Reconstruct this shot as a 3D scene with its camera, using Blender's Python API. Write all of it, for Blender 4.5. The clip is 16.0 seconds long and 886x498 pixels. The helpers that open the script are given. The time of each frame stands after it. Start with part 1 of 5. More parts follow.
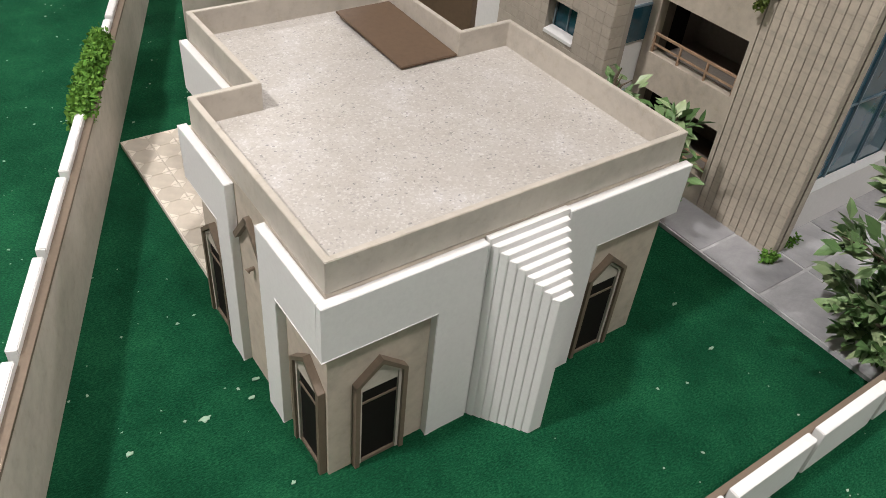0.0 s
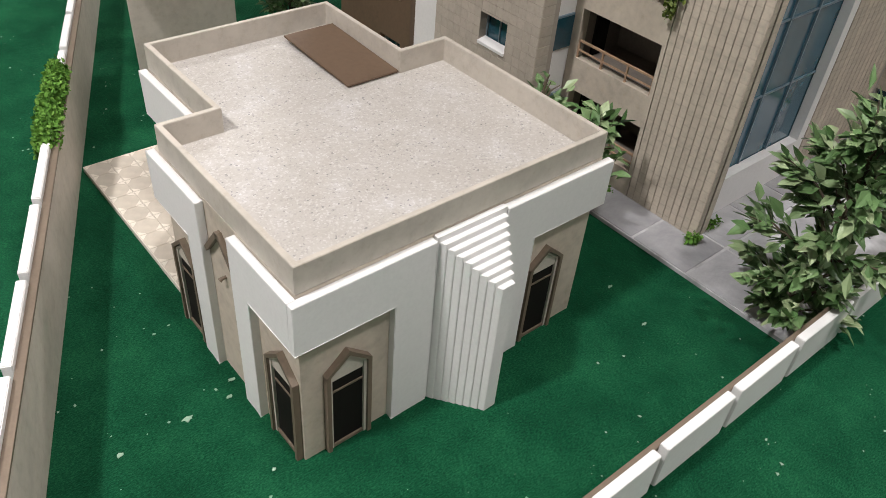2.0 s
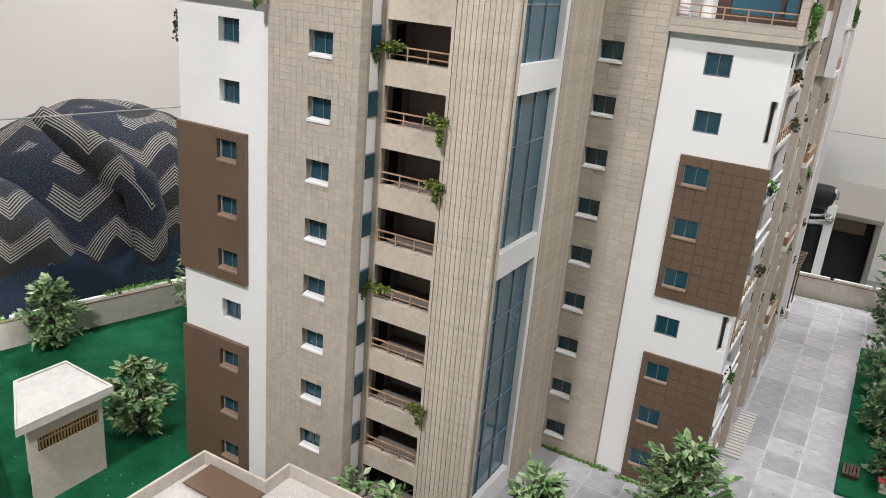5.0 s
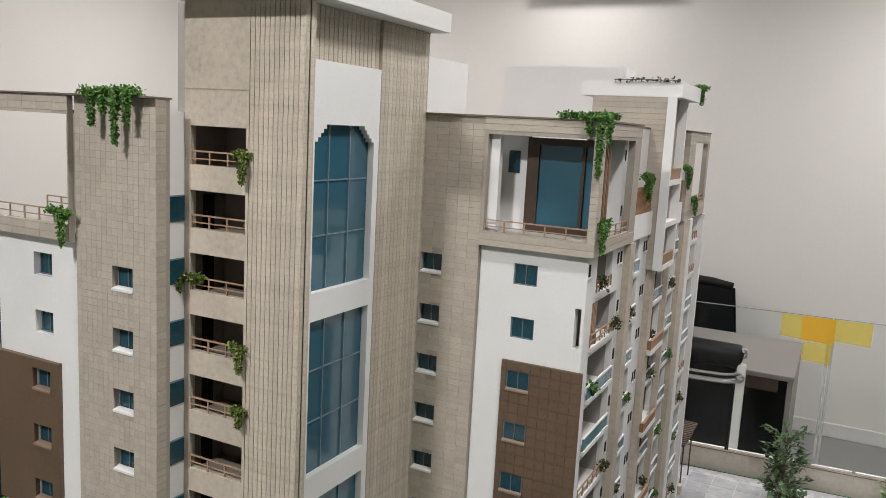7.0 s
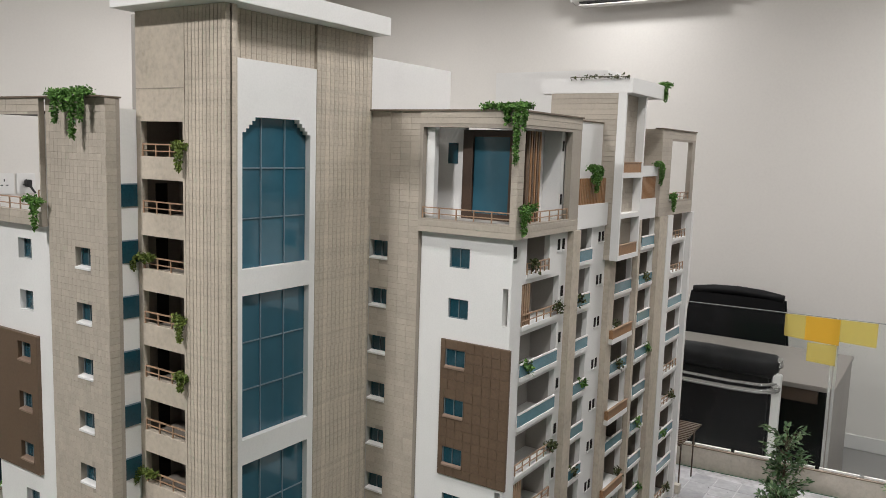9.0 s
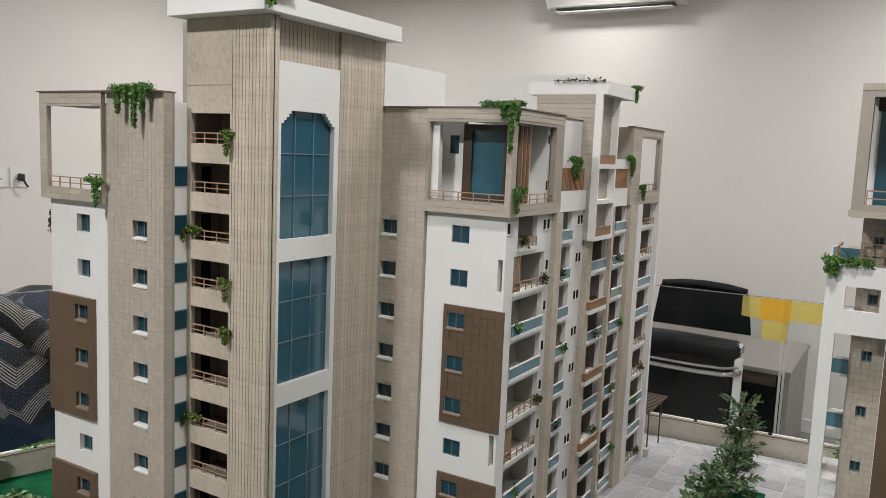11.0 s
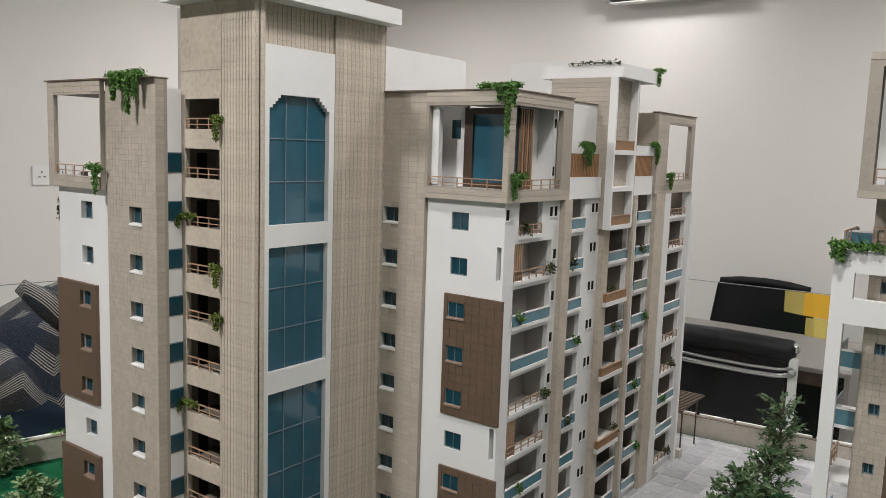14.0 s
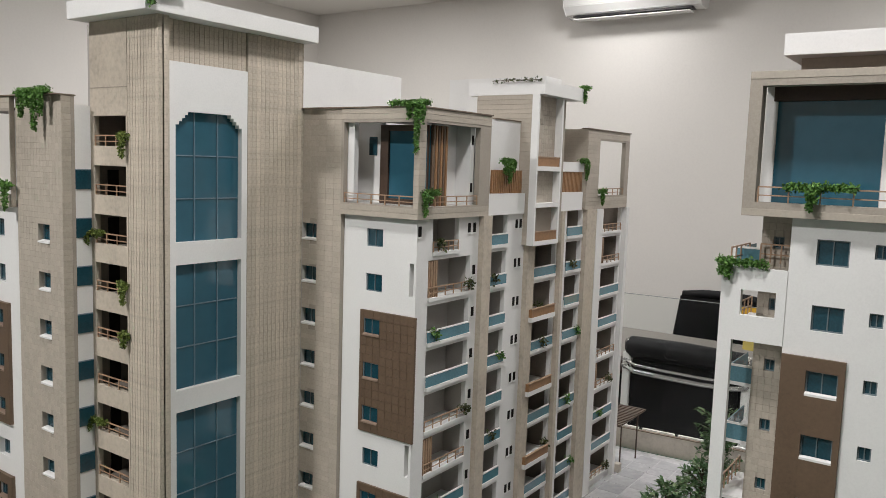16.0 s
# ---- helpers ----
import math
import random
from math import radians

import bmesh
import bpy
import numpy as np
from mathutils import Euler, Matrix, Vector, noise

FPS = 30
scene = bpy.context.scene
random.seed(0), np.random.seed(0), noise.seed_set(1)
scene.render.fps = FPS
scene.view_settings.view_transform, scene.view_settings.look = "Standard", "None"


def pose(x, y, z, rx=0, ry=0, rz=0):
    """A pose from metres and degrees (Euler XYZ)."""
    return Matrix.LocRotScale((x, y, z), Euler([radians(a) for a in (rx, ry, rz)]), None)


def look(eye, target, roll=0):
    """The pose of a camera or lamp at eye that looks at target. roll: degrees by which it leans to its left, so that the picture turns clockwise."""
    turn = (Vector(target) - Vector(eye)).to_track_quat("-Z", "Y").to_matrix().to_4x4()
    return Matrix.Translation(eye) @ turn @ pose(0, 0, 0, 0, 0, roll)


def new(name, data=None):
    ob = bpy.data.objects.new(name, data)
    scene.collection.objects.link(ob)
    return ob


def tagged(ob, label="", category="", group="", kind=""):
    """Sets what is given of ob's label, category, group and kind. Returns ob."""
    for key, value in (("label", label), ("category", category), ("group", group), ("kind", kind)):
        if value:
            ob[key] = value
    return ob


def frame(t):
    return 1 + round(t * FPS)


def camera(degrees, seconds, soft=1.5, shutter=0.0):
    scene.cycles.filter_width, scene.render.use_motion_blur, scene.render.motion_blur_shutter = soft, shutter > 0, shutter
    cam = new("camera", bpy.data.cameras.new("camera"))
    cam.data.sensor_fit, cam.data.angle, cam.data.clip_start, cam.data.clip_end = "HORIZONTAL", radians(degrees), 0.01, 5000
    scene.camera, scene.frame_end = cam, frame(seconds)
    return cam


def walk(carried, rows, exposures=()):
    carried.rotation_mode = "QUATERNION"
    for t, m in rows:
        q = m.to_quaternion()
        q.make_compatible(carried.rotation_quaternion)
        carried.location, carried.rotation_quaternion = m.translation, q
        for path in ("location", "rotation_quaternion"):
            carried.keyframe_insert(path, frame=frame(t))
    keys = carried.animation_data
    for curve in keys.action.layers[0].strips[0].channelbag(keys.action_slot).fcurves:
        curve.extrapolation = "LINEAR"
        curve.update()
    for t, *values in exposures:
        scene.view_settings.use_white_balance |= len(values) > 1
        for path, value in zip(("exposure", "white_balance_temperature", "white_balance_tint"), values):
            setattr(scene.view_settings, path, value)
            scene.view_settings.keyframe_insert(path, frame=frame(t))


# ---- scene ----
cam = camera(58.7, 16.0, soft=0.85)
PATH = [
    (0, (0.011, 0.015, 0.503), (0.966, 1.215, -0.78), 6.1),
    (0.5, (0.011, 0.012, 0.503), (0.968, 1.212, -0.778), 6.0),
    (1, (0.009, 0.0, 0.509), (0.986, 1.194, -0.764), 6.0),
    (1.5, (0.001, -0.011, 0.525), (1.01, 1.18, -0.724), 5.6),
    (2, (-0.02, -0.025, 0.543), (1.028, 1.107, -0.729), 5.3),
    (2.5, (-0.061, -0.035, 0.582), (1.118, 0.98, -0.676), 6.5),
    (3, (-0.141, -0.051, 0.644), (1.135, 0.869, -0.591), 6.9),
    (3.5, (-0.237, -0.069, 0.727), (1.126, 0.806, -0.446), 6.4),
    (4, (-0.312, -0.108, 0.847), (1.158, 0.818, -0.144), 5.4),
    (4.5, (-0.346, -0.14, 0.918), (1.245, 0.771, 0.121), 4.9),
    (5, (-0.36, -0.172, 0.979), (1.288, 0.733, 0.299), 5.0),
    (5.2, (-0.37, -0.179, 0.98), (1.315, 0.71, 0.372), 5.0),
    (7.3, (-0.202, -0.467, 1.114), (1.552, 0.457, 0.849), 2.8),
    (7.5, (-0.173, -0.523, 1.102), (1.545, 0.468, 0.844), 2.4),
    (8, (-0.138, -0.606, 1.08), (1.513, 0.492, 0.818), 1.8),
    (10.5, (-0.403, -0.741, 1.04), (1.292, 0.295, 0.814), 2.1),
    (11, (-0.45, -0.764, 1.032), (1.25, 0.261, 0.791), 2.4),
    (11.5, (-0.464, -0.768, 1.011), (1.229, 0.268, 0.76), 2.5),
    (12, (-0.478, -0.781, 0.994), (1.213, 0.256, 0.743), 2.4),
    (12.5, (-0.493, -0.799, 0.991), (1.191, 0.25, 0.739), 2.4),
    (13, (-0.492, -0.811, 0.99), (1.194, 0.236, 0.743), 2.2),
    (13.5, (-0.454, -0.823, 0.998), (1.221, 0.239, 0.746), 2.1),
    (14, (-0.328, -0.872, 1.006), (1.274, 0.301, 0.757), 1.9),
    (14.5, (-0.267, -0.908, 1.002), (1.268, 0.35, 0.747), 1.7),
    (15, (-0.246, -0.937, 1.008), (1.291, 0.32, 0.768), 1.4),
    (15.5, (-0.227, -0.939, 1.005), (1.331, 0.295, 0.776), 1.5),
    (16, (-0.242, -0.997, 1.017), (1.385, 0.147, 0.804), 1.9),
]
EXPOSURES = [(0.0, 0.02, 6600, 13.0), (2.5, 0.1, 6450, 13.0), (4.0, 0.28, 6350, 12.5), (5.0, 0.28, 6350, 12.5), (7.5, -0.12, 6430, 10.6), (16.0, -0.12, 6430, 10.6)]
walk(cam, [(t, look(eye, target, roll)) for t, eye, target, roll in PATH], EXPOSURES)

# ---- light ----
world = bpy.data.worlds.new("world")
scene.world = world
world.use_nodes = True
world.node_tree.nodes["Background"].inputs[0].default_value = (1.0, 0.99, 0.97, 1)
world.node_tree.nodes["Background"].inputs[1].default_value = 0.02
CEIL = 2.5
# Lamps added out of view; spots and watts tuned for brightness and shadows.
LAMPS = [(-1.15, 0.5, 70), (0.3, -0.7, 28), (1.7, 2.2, 32), (0.9, -1.9, 9), (4.6, -1.3, 40), (2.1, -0.5, 19), (4.0, 3.3, 40), (5.1, 1.5, 10)]


# ---- materials ----
def nodes_of(name):
    m = bpy.data.materials.new(name)
    m.use_nodes = True
    nt = m.node_tree
    return m, nt, nt.nodes["Principled BSDF"]


def add(nt, kind, **inputs):
    n = nt.nodes.new(kind)
    for key, value in inputs.items():
        n.inputs[key.replace("_", " ")].default_value = value
    return n


def coords(nt, scale=(1, 1, 1), turn=(0, 0, 0)):
    c = nt.nodes.new("ShaderNodeTexCoord")
    m = nt.nodes.new("ShaderNodeMapping")
    m.inputs["Scale"].default_value = scale
    m.inputs["Rotation"].default_value = turn
    nt.links.new(c.outputs["Object"], m.inputs["Vector"])
    return m.outputs["Vector"]


def ramp(nt, fac, stops):
    r = nt.nodes.new("ShaderNodeValToRGB")
    r.color_ramp.elements[0].position, r.color_ramp.elements[0].color = stops[0][0], (*stops[0][1], 1)
    r.color_ramp.elements[1].position, r.color_ramp.elements[1].color = stops[-1][0], (*stops[-1][1], 1)
    for p, c in stops[1:-1]:
        e = r.color_ramp.elements.new(p)
        e.color = (*c, 1)
    nt.links.new(fac, r.inputs["Fac"])
    return r.outputs["Color"]


def shade(c, f):
    return tuple(min(1.0, v * f) for v in c)


def surface(name, colour, rough=0.6, metal=0.0, fine=300.0, broad=14.0, vary=0.12, bump=0.15, depth=0.0006, coat=0.0, spec=0.5, piece=0.0, specks=0.0):
    """Plain painted or cut material: fine grain, broad mottling and relief."""
    m, nt, b = nodes_of(name)
    v = coords(nt)
    n1 = add(nt, "ShaderNodeTexNoise", Scale=fine, Detail=4.0, Roughness=0.6)
    n2 = add(nt, "ShaderNodeTexNoise", Scale=broad, Detail=5.0, Roughness=0.65)
    nt.links.new(v, n1.inputs["Vector"])
    nt.links.new(v, n2.inputs["Vector"])
    mix = add(nt, "ShaderNodeMix", Factor=0.5)
    nt.links.new(n1.outputs["Fac"], mix.inputs["A"])
    nt.links.new(n2.outputs["Fac"], mix.inputs["B"])
    col = ramp(nt, mix.outputs["Result"], [(0.3, shade(colour, 1 - vary * 1.6)), (0.5, colour), (0.7, shade(colour, 1 + vary))])
    if piece:
        o = nt.nodes.new("ShaderNodeObjectInfo")
        g = nt.nodes.new("ShaderNodeNewGeometry")
        a = add(nt, "ShaderNodeMath")
        a.operation = "ADD"
        nt.links.new(o.outputs["Random"], a.inputs[0])
        nt.links.new(g.outputs["Random Per Island"], a.inputs[1])
        f = add(nt, "ShaderNodeMath")
        f.operation = "FRACT"
        nt.links.new(a.outputs[0], f.inputs[0])
        mr = nt.nodes.new("ShaderNodeMapRange")
        mr.inputs["To Min"].default_value, mr.inputs["To Max"].default_value = 1 - piece, 1 + piece
        nt.links.new(f.outputs[0], mr.inputs["Value"])
        h = nt.nodes.new("ShaderNodeHueSaturation")
        nt.links.new(col, h.inputs["Color"])
        nt.links.new(mr.outputs["Result"], h.inputs["Value"])
        col = h.outputs["Color"]
    if specks:
        n3 = add(nt, "ShaderNodeTexNoise", Scale=130.0, Detail=6.0, Roughness=0.7)
        nt.links.new(v, n3.inputs["Vector"])
        dirt = nt.nodes.new("ShaderNodeMix")
        dirt.data_type, dirt.blend_type = "RGBA", "MULTIPLY"
        dirt.inputs["Factor"].default_value = 1
        nt.links.new(col, dirt.inputs[6])
        low = 1 - specks
        nt.links.new(ramp(nt, n3.outputs["Fac"], [(0.33, (low, low * 0.98, low * 0.93)), (0.46, (1, 1, 1)), (0.7, (1.04, 1.04, 1.04))]), dirt.inputs[7])
        col = dirt.outputs[2]
    nt.links.new(col, b.inputs["Base Color"])
    rr = nt.nodes.new("ShaderNodeMapRange")
    rr.inputs["To Min"].default_value, rr.inputs["To Max"].default_value = max(0.02, rough - 0.08), min(1, rough + 0.1)
    nt.links.new(n2.outputs["Fac"], rr.inputs["Value"])
    nt.links.new(rr.outputs["Result"], b.inputs["Roughness"])
    b.inputs["Metallic"].default_value = metal
    b.inputs["Coat Weight"].default_value = coat
    b.inputs["Specular IOR Level"].default_value = spec
    if bump:
        bp = add(nt, "ShaderNodeBump", Strength=bump, Distance=depth)
        nt.links.new(mix.outputs["Result"], bp.inputs["Height"])
        nt.links.new(bp.outputs["Normal"], b.inputs["Normal"])
    return m


def turf_mat():
    m, nt, b = nodes_of("turf")
    v = coords(nt)
    n1 = add(nt, "ShaderNodeTexNoise", Scale=340.0, Detail=7.0, Roughness=0.8)
    n2 = add(nt, "ShaderNodeTexNoise", Scale=11.0, Detail=7.0, Roughness=0.7)
    nt.links.new(coords(nt, (1.0, 2.4, 1.0), (0, 0, 0.25)), n1.inputs["Vector"])
    nt.links.new(v, n2.inputs["Vector"])
    mix = add(nt, "ShaderNodeMix", Factor=0.33)
    nt.links.new(n1.outputs["Fac"], mix.inputs["A"])
    nt.links.new(n2.outputs["Fac"], mix.inputs["B"])
    col = ramp(nt, mix.outputs["Result"], [(0.32, (0.001, 0.013, 0.006)), (0.48, (0.004, 0.068, 0.028)), (0.68, (0.028, 0.21, 0.088))])
    nt.links.new(col, b.inputs["Base Color"])
    b.inputs["Roughness"].default_value = 0.95
    b.inputs["Specular IOR Level"].default_value = 0.08
    b.inputs["Sheen Weight"].default_value = 0.03
    b.inputs["Sheen Tint"].default_value = (0.2, 0.9, 0.5, 1)
    bp = add(nt, "ShaderNodeBump", Strength=0.9, Distance=0.003)
    nt.links.new(n1.outputs["Fac"], bp.inputs["Height"])
    nt.links.new(bp.outputs["Normal"], b.inputs["Normal"])
    return m


def chips_mat():
    """Stone-chip roof finish."""
    m, nt, b = nodes_of("stone_chips")
    v = coords(nt)
    vo = add(nt, "ShaderNodeTexVoronoi", Scale=640.0, Randomness=1.0)
    n2 = add(nt, "ShaderNodeTexNoise", Scale=26.0, Detail=8.0, Roughness=0.72)
    n1 = add(nt, "ShaderNodeTexNoise", Scale=150.0, Detail=4.0)
    for n in (vo, n2, n1):
        nt.links.new(v, n.inputs["Vector"])
    sep = nt.nodes.new("ShaderNodeSeparateColor")
    nt.links.new(vo.outputs["Color"], sep.inputs["Color"])
    chips = ramp(nt, sep.outputs["Red"], [(0.0, (0.22, 0.215, 0.22)), (0.02, (0.35, 0.336, 0.325)), (0.1, (0.41, 0.392, 0.37)), (0.8, (0.44, 0.42, 0.4)), (1.0, (0.52, 0.51, 0.5))])
    bro = ramp(nt, n2.outputs["Fac"], [(0.3, (1.3, 1.3, 1.33)), (0.45, (1.12, 1.1, 1.07)), (0.7, (1.0, 0.965, 0.91))])
    mul = nt.nodes.new("ShaderNodeMix")
    mul.data_type, mul.blend_type = "RGBA", "MULTIPLY"
    mul.inputs["Factor"].default_value = 1
    nt.links.new(chips, mul.inputs[6])
    nt.links.new(bro, mul.inputs[7])
    nt.links.new(mul.outputs[2], b.inputs["Base Color"])
    rr = ramp(nt, n1.outputs["Fac"], [(0.35, (0.3, 0.3, 0.3)), (0.65, (0.55, 0.55, 0.55))])
    nt.links.new(rr, b.inputs["Roughness"])
    bp = add(nt, "ShaderNodeBump", Strength=0.35, Distance=0.0008)
    nt.links.new(sep.outputs["Green"], bp.inputs["Height"])
    nt.links.new(bp.outputs["Normal"], b.inputs["Normal"])
    return m


def leaf_mat(name, dark, mid, light, rough=0.45):
    m, nt, b = nodes_of(name)
    g = nt.nodes.new("ShaderNodeNewGeometry")
    v = coords(nt)
    n = add(nt, "ShaderNodeTexNoise", Scale=60.0, Detail=3.0)
    nt.links.new(v, n.inputs["Vector"])
    a = add(nt, "ShaderNodeMix", Factor=0.35)
    nt.links.new(g.outputs["Random Per Island"], a.inputs["A"])
    nt.links.new(n.outputs["Fac"], a.inputs["B"])
    nt.links.new(ramp(nt, a.outputs["Result"], [(0.1, dark), (0.5, mid), (0.9, light)]), b.inputs["Base Color"])
    b.inputs["Roughness"].default_value = rough
    b.inputs["Specular IOR Level"].default_value = 0.35
    b.inputs["Subsurface Weight"].default_value = 0.0
    return m


def glass_mat(name, tint=(0.97, 1.0, 0.99)):
    m, nt, b = nodes_of(name)
    b.inputs["Base Color"].default_value = (*tint, 1)
    b.inputs["Transmission Weight"].default_value = 1
    b.inputs["Roughness"].default_value = 0.0
    b.inputs["IOR"].default_value = 1.2
    return m


def film_mat(name, colour, alpha):
    m, nt, b = nodes_of(name)
    t = nt.nodes.new("ShaderNodeBsdfTransparent")
    t.inputs["Color"].default_value = (1.0, 0.93, 0.45, 1)
    mx = nt.nodes.new("ShaderNodeMixShader")
    mx.inputs[0].default_value = alpha
    b.inputs["Base Color"].default_value = (*colour, 1)
    b.inputs["Roughness"].default_value = 0.4
    out = nt.nodes["Material Output"]
    nt.links.new(t.outputs[0], mx.inputs[1])
    nt.links.new(b.outputs[0], mx.inputs[2])
    nt.links.new(mx.outputs[0], out.inputs["Surface"])
    return m


def chevron_mat():
    """Dark navy cloth with bands of fine pale zigzag lines."""
    m, nt, b = nodes_of("chevron_cloth")

    def math_node(op, a, bval=None):
        n = nt.nodes.new("ShaderNodeMath")
        n.operation = op
        for k, val in enumerate((a, bval)):
            if val is None:
                continue
            if isinstance(val, (int, float)):
                n.inputs[k].default_value = val
            else:
                nt.links.new(val, n.inputs[k])
        return n.outputs[0]

    v = coords(nt, turn=(0, 0, 0.5))
    drape = add(nt, "ShaderNodeTexNoise", Scale=2.6, Detail=1.0)
    nt.links.new(v, drape.inputs["Vector"])
    shift = nt.nodes.new("ShaderNodeVectorMath")
    shift.operation = "MULTIPLY_ADD"
    nt.links.new(drape.outputs["Color"], shift.inputs[0])
    shift.inputs[1].default_value = (0.1, 0.1, 0.16)
    nt.links.new(v, shift.inputs[2])
    sep = nt.nodes.new("ShaderNodeSeparateXYZ")
    nt.links.new(shift.outputs[0], sep.inputs[0])
    zig = math_node("PINGPONG", sep.outputs["X"], 0.1)
    w = math_node("ADD", sep.outputs["Z"], math_node("MULTIPLY", zig, 1.05))
    w = math_node("ADD", w, math_node("MULTIPLY", sep.outputs["Y"], 0.6))
    fine = math_node("LESS_THAN", math_node("FRACT", math_node("MULTIPLY", w, 84.0)), 0.42)
    band = math_node("LESS_THAN", math_node("FRACT", math_node("MULTIPLY", w, 6.0)), 0.44)
    line = math_node("MULTIPLY", fine, band)
    patch = add(nt, "ShaderNodeTexNoise", Scale=3.2, Detail=2.0)
    nt.links.new(v, patch.inputs["Vector"])
    line = math_node("MULTIPLY", line, math_node("GREATER_THAN", patch.outputs["Fac"], 0.37))
    ground = ramp(nt, patch.outputs["Fac"], [(0.4, (0.005, 0.011, 0.026)), (0.6, (0.012, 0.011, 0.011))])
    pick = nt.nodes.new("ShaderNodeMix")
    pick.data_type = "RGBA"
    nt.links.new(line, pick.inputs["Factor"])
    nt.links.new(ground, pick.inputs[6])
    pick.inputs[7].default_value = (0.3, 0.28, 0.25, 1)
    col = pick.outputs[2]
    nt.links.new(col, b.inputs["Base Color"])
    b.inputs["Roughness"].default_value = 0.85
    b.inputs["Sheen Weight"].default_value = 0.02
    return m


def paving_mat():
    m, nt, b = nodes_of("paving")
    v = coords(nt)
    n1 = add(nt, "ShaderNodeTexNoise", Scale=14.0, Detail=8.0, Roughness=0.75, Distortion=0.3)
    n2 = add(nt, "ShaderNodeTexNoise", Scale=120.0, Detail=4.0)
    for n in (n1, n2):
        nt.links.new(v, n.inputs["Vector"])
    g = nt.nodes.new("ShaderNodeObjectInfo")
    gi = nt.nodes.new("ShaderNodeNewGeometry")
    a = add(nt, "ShaderNodeMath")
    a.operation = "ADD"
    nt.links.new(g.outputs["Random"], a.inputs[0])
    nt.links.new(gi.outputs["Random Per Island"], a.inputs[1])
    f = add(nt, "ShaderNodeMath")
    f.operation = "FRACT"
    nt.links.new(a.outputs[0], f.inputs[0])
    mix = add(nt, "ShaderNodeMix", Factor=0.2)
    nt.links.new(n1.outputs["Fac"], mix.inputs["A"])
    nt.links.new(f.outputs[0], mix.inputs["B"])
    nt.links.new(ramp(nt, mix.outputs["Result"], [(0.32, (0.245, 0.245, 0.256)), (0.48, (0.335, 0.332, 0.342)), (0.64, (0.46, 0.456, 0.466))]), b.inputs["Base Color"])
    b.inputs["Roughness"].default_value = 0.42
    bp = add(nt, "ShaderNodeBump", Strength=0.1, Distance=0.0005)
    nt.links.new(n2.outputs["Fac"], bp.inputs["Height"])
    nt.links.new(bp.outputs["Normal"], b.inputs["Normal"])
    return m


def cross_joints(m, pitch):
    """Fine level joints across a slat, staggered from slat to slat."""
    nt = m.node_tree
    b = nt.nodes["Principled BSDF"]
    src = b.inputs["Base Color"].links[0].from_socket
    xyz = nt.nodes.new("ShaderNodeSeparateXYZ")
    nt.links.new(coords(nt), xyz.inputs[0])
    scale = add(nt, "ShaderNodeMath")
    scale.operation = "MULTIPLY"
    scale.inputs[1].default_value = 1 / pitch
    nt.links.new(xyz.outputs["Z"], scale.inputs[0])
    ids = [nt.nodes.new("ShaderNodeObjectInfo").outputs["Random"], nt.nodes.new("ShaderNodeNewGeometry").outputs["Random Per Island"]]
    at = scale.outputs[0]
    for i in ids:
        a = add(nt, "ShaderNodeMath")
        a.operation = "ADD"
        nt.links.new(at, a.inputs[0])
        nt.links.new(i, a.inputs[1])
        at = a.outputs[0]
    f = add(nt, "ShaderNodeMath")
    f.operation = "FRACT"
    nt.links.new(at, f.inputs[0])
    tint = ramp(nt, f.outputs[0], [(0.0, (0.88, 0.87, 0.86)), (0.08, (0.9, 0.89, 0.88)), (0.15, (1, 1, 1)), (0.94, (1, 1, 1))])
    mul = nt.nodes.new("ShaderNodeVectorMath")
    mul.operation = "MULTIPLY"
    nt.links.new(src, mul.inputs[0])
    nt.links.new(tint, mul.inputs[1])
    nt.links.new(mul.outputs[0], b.inputs["Base Color"])


TURF = turf_mat()
CHIPS = chips_mat()
PAVING = paving_mat()
WHITE = surface("white_paint", (0.77, 0.757, 0.74), 0.5, vary=0.04, bump=0.08, broad=6)
BEIGE = surface("beige_stone_paint", (0.5, 0.435, 0.355), 0.6, vary=0.16, fine=90, broad=16, bump=0.12, specks=0.06)
CREAM = surface("cream_card", (0.51, 0.463, 0.4), 0.55, vary=0.12, fine=70, broad=18, specks=0.08)
TILE = surface("beige_tile", (0.435, 0.382, 0.318), 0.6, vary=0.1, fine=200, broad=20, piece=0.06)
GROUT = surface("dark_grout", (0.35, 0.308, 0.26), 0.8)
RIBBACK = surface("rib_groove", (0.42, 0.365, 0.295), 0.8, vary=0.3, fine=90, broad=30)
SLAT = surface("beige_slat", (0.515, 0.448, 0.365), 0.6, vary=0.16, fine=120, broad=30, piece=0.08)
cross_joints(SLAT, 0.013)
TRIM = surface("brown_trim", (0.165, 0.125, 0.09), 0.5, vary=0.12)
BROWN = surface("brown_panel", (0.125, 0.08, 0.05), 0.55, vary=0.15, fine=180, broad=10, piece=0.05)
TANSILL = surface("brown_sill", (0.25, 0.175, 0.13), 0.55, vary=0.12)
OFFWHITE = surface("off_white_card", (0.53, 0.512, 0.485), 0.6, vary=0.12, fine=90, broad=18)
AMBER = surface("amber_slat_wood", (0.3, 0.16, 0.075), 0.5, vary=0.2, fine=160)
GOLDWOOD = surface("golden_wood", (0.3, 0.205, 0.09), 0.5, vary=0.2, fine=160)
WOOD = surface("tan_wood", (0.36, 0.235, 0.15), 0.5, vary=0.2, fine=160)
DARKWOOD = surface("dark_brown_wood", (0.06, 0.035, 0.022), 0.45, vary=0.25)
TEAL = surface("teal_window_film", (0.014, 0.06, 0.082), 0.12, vary=0.25, broad=12, bump=0.0, coat=0.3)
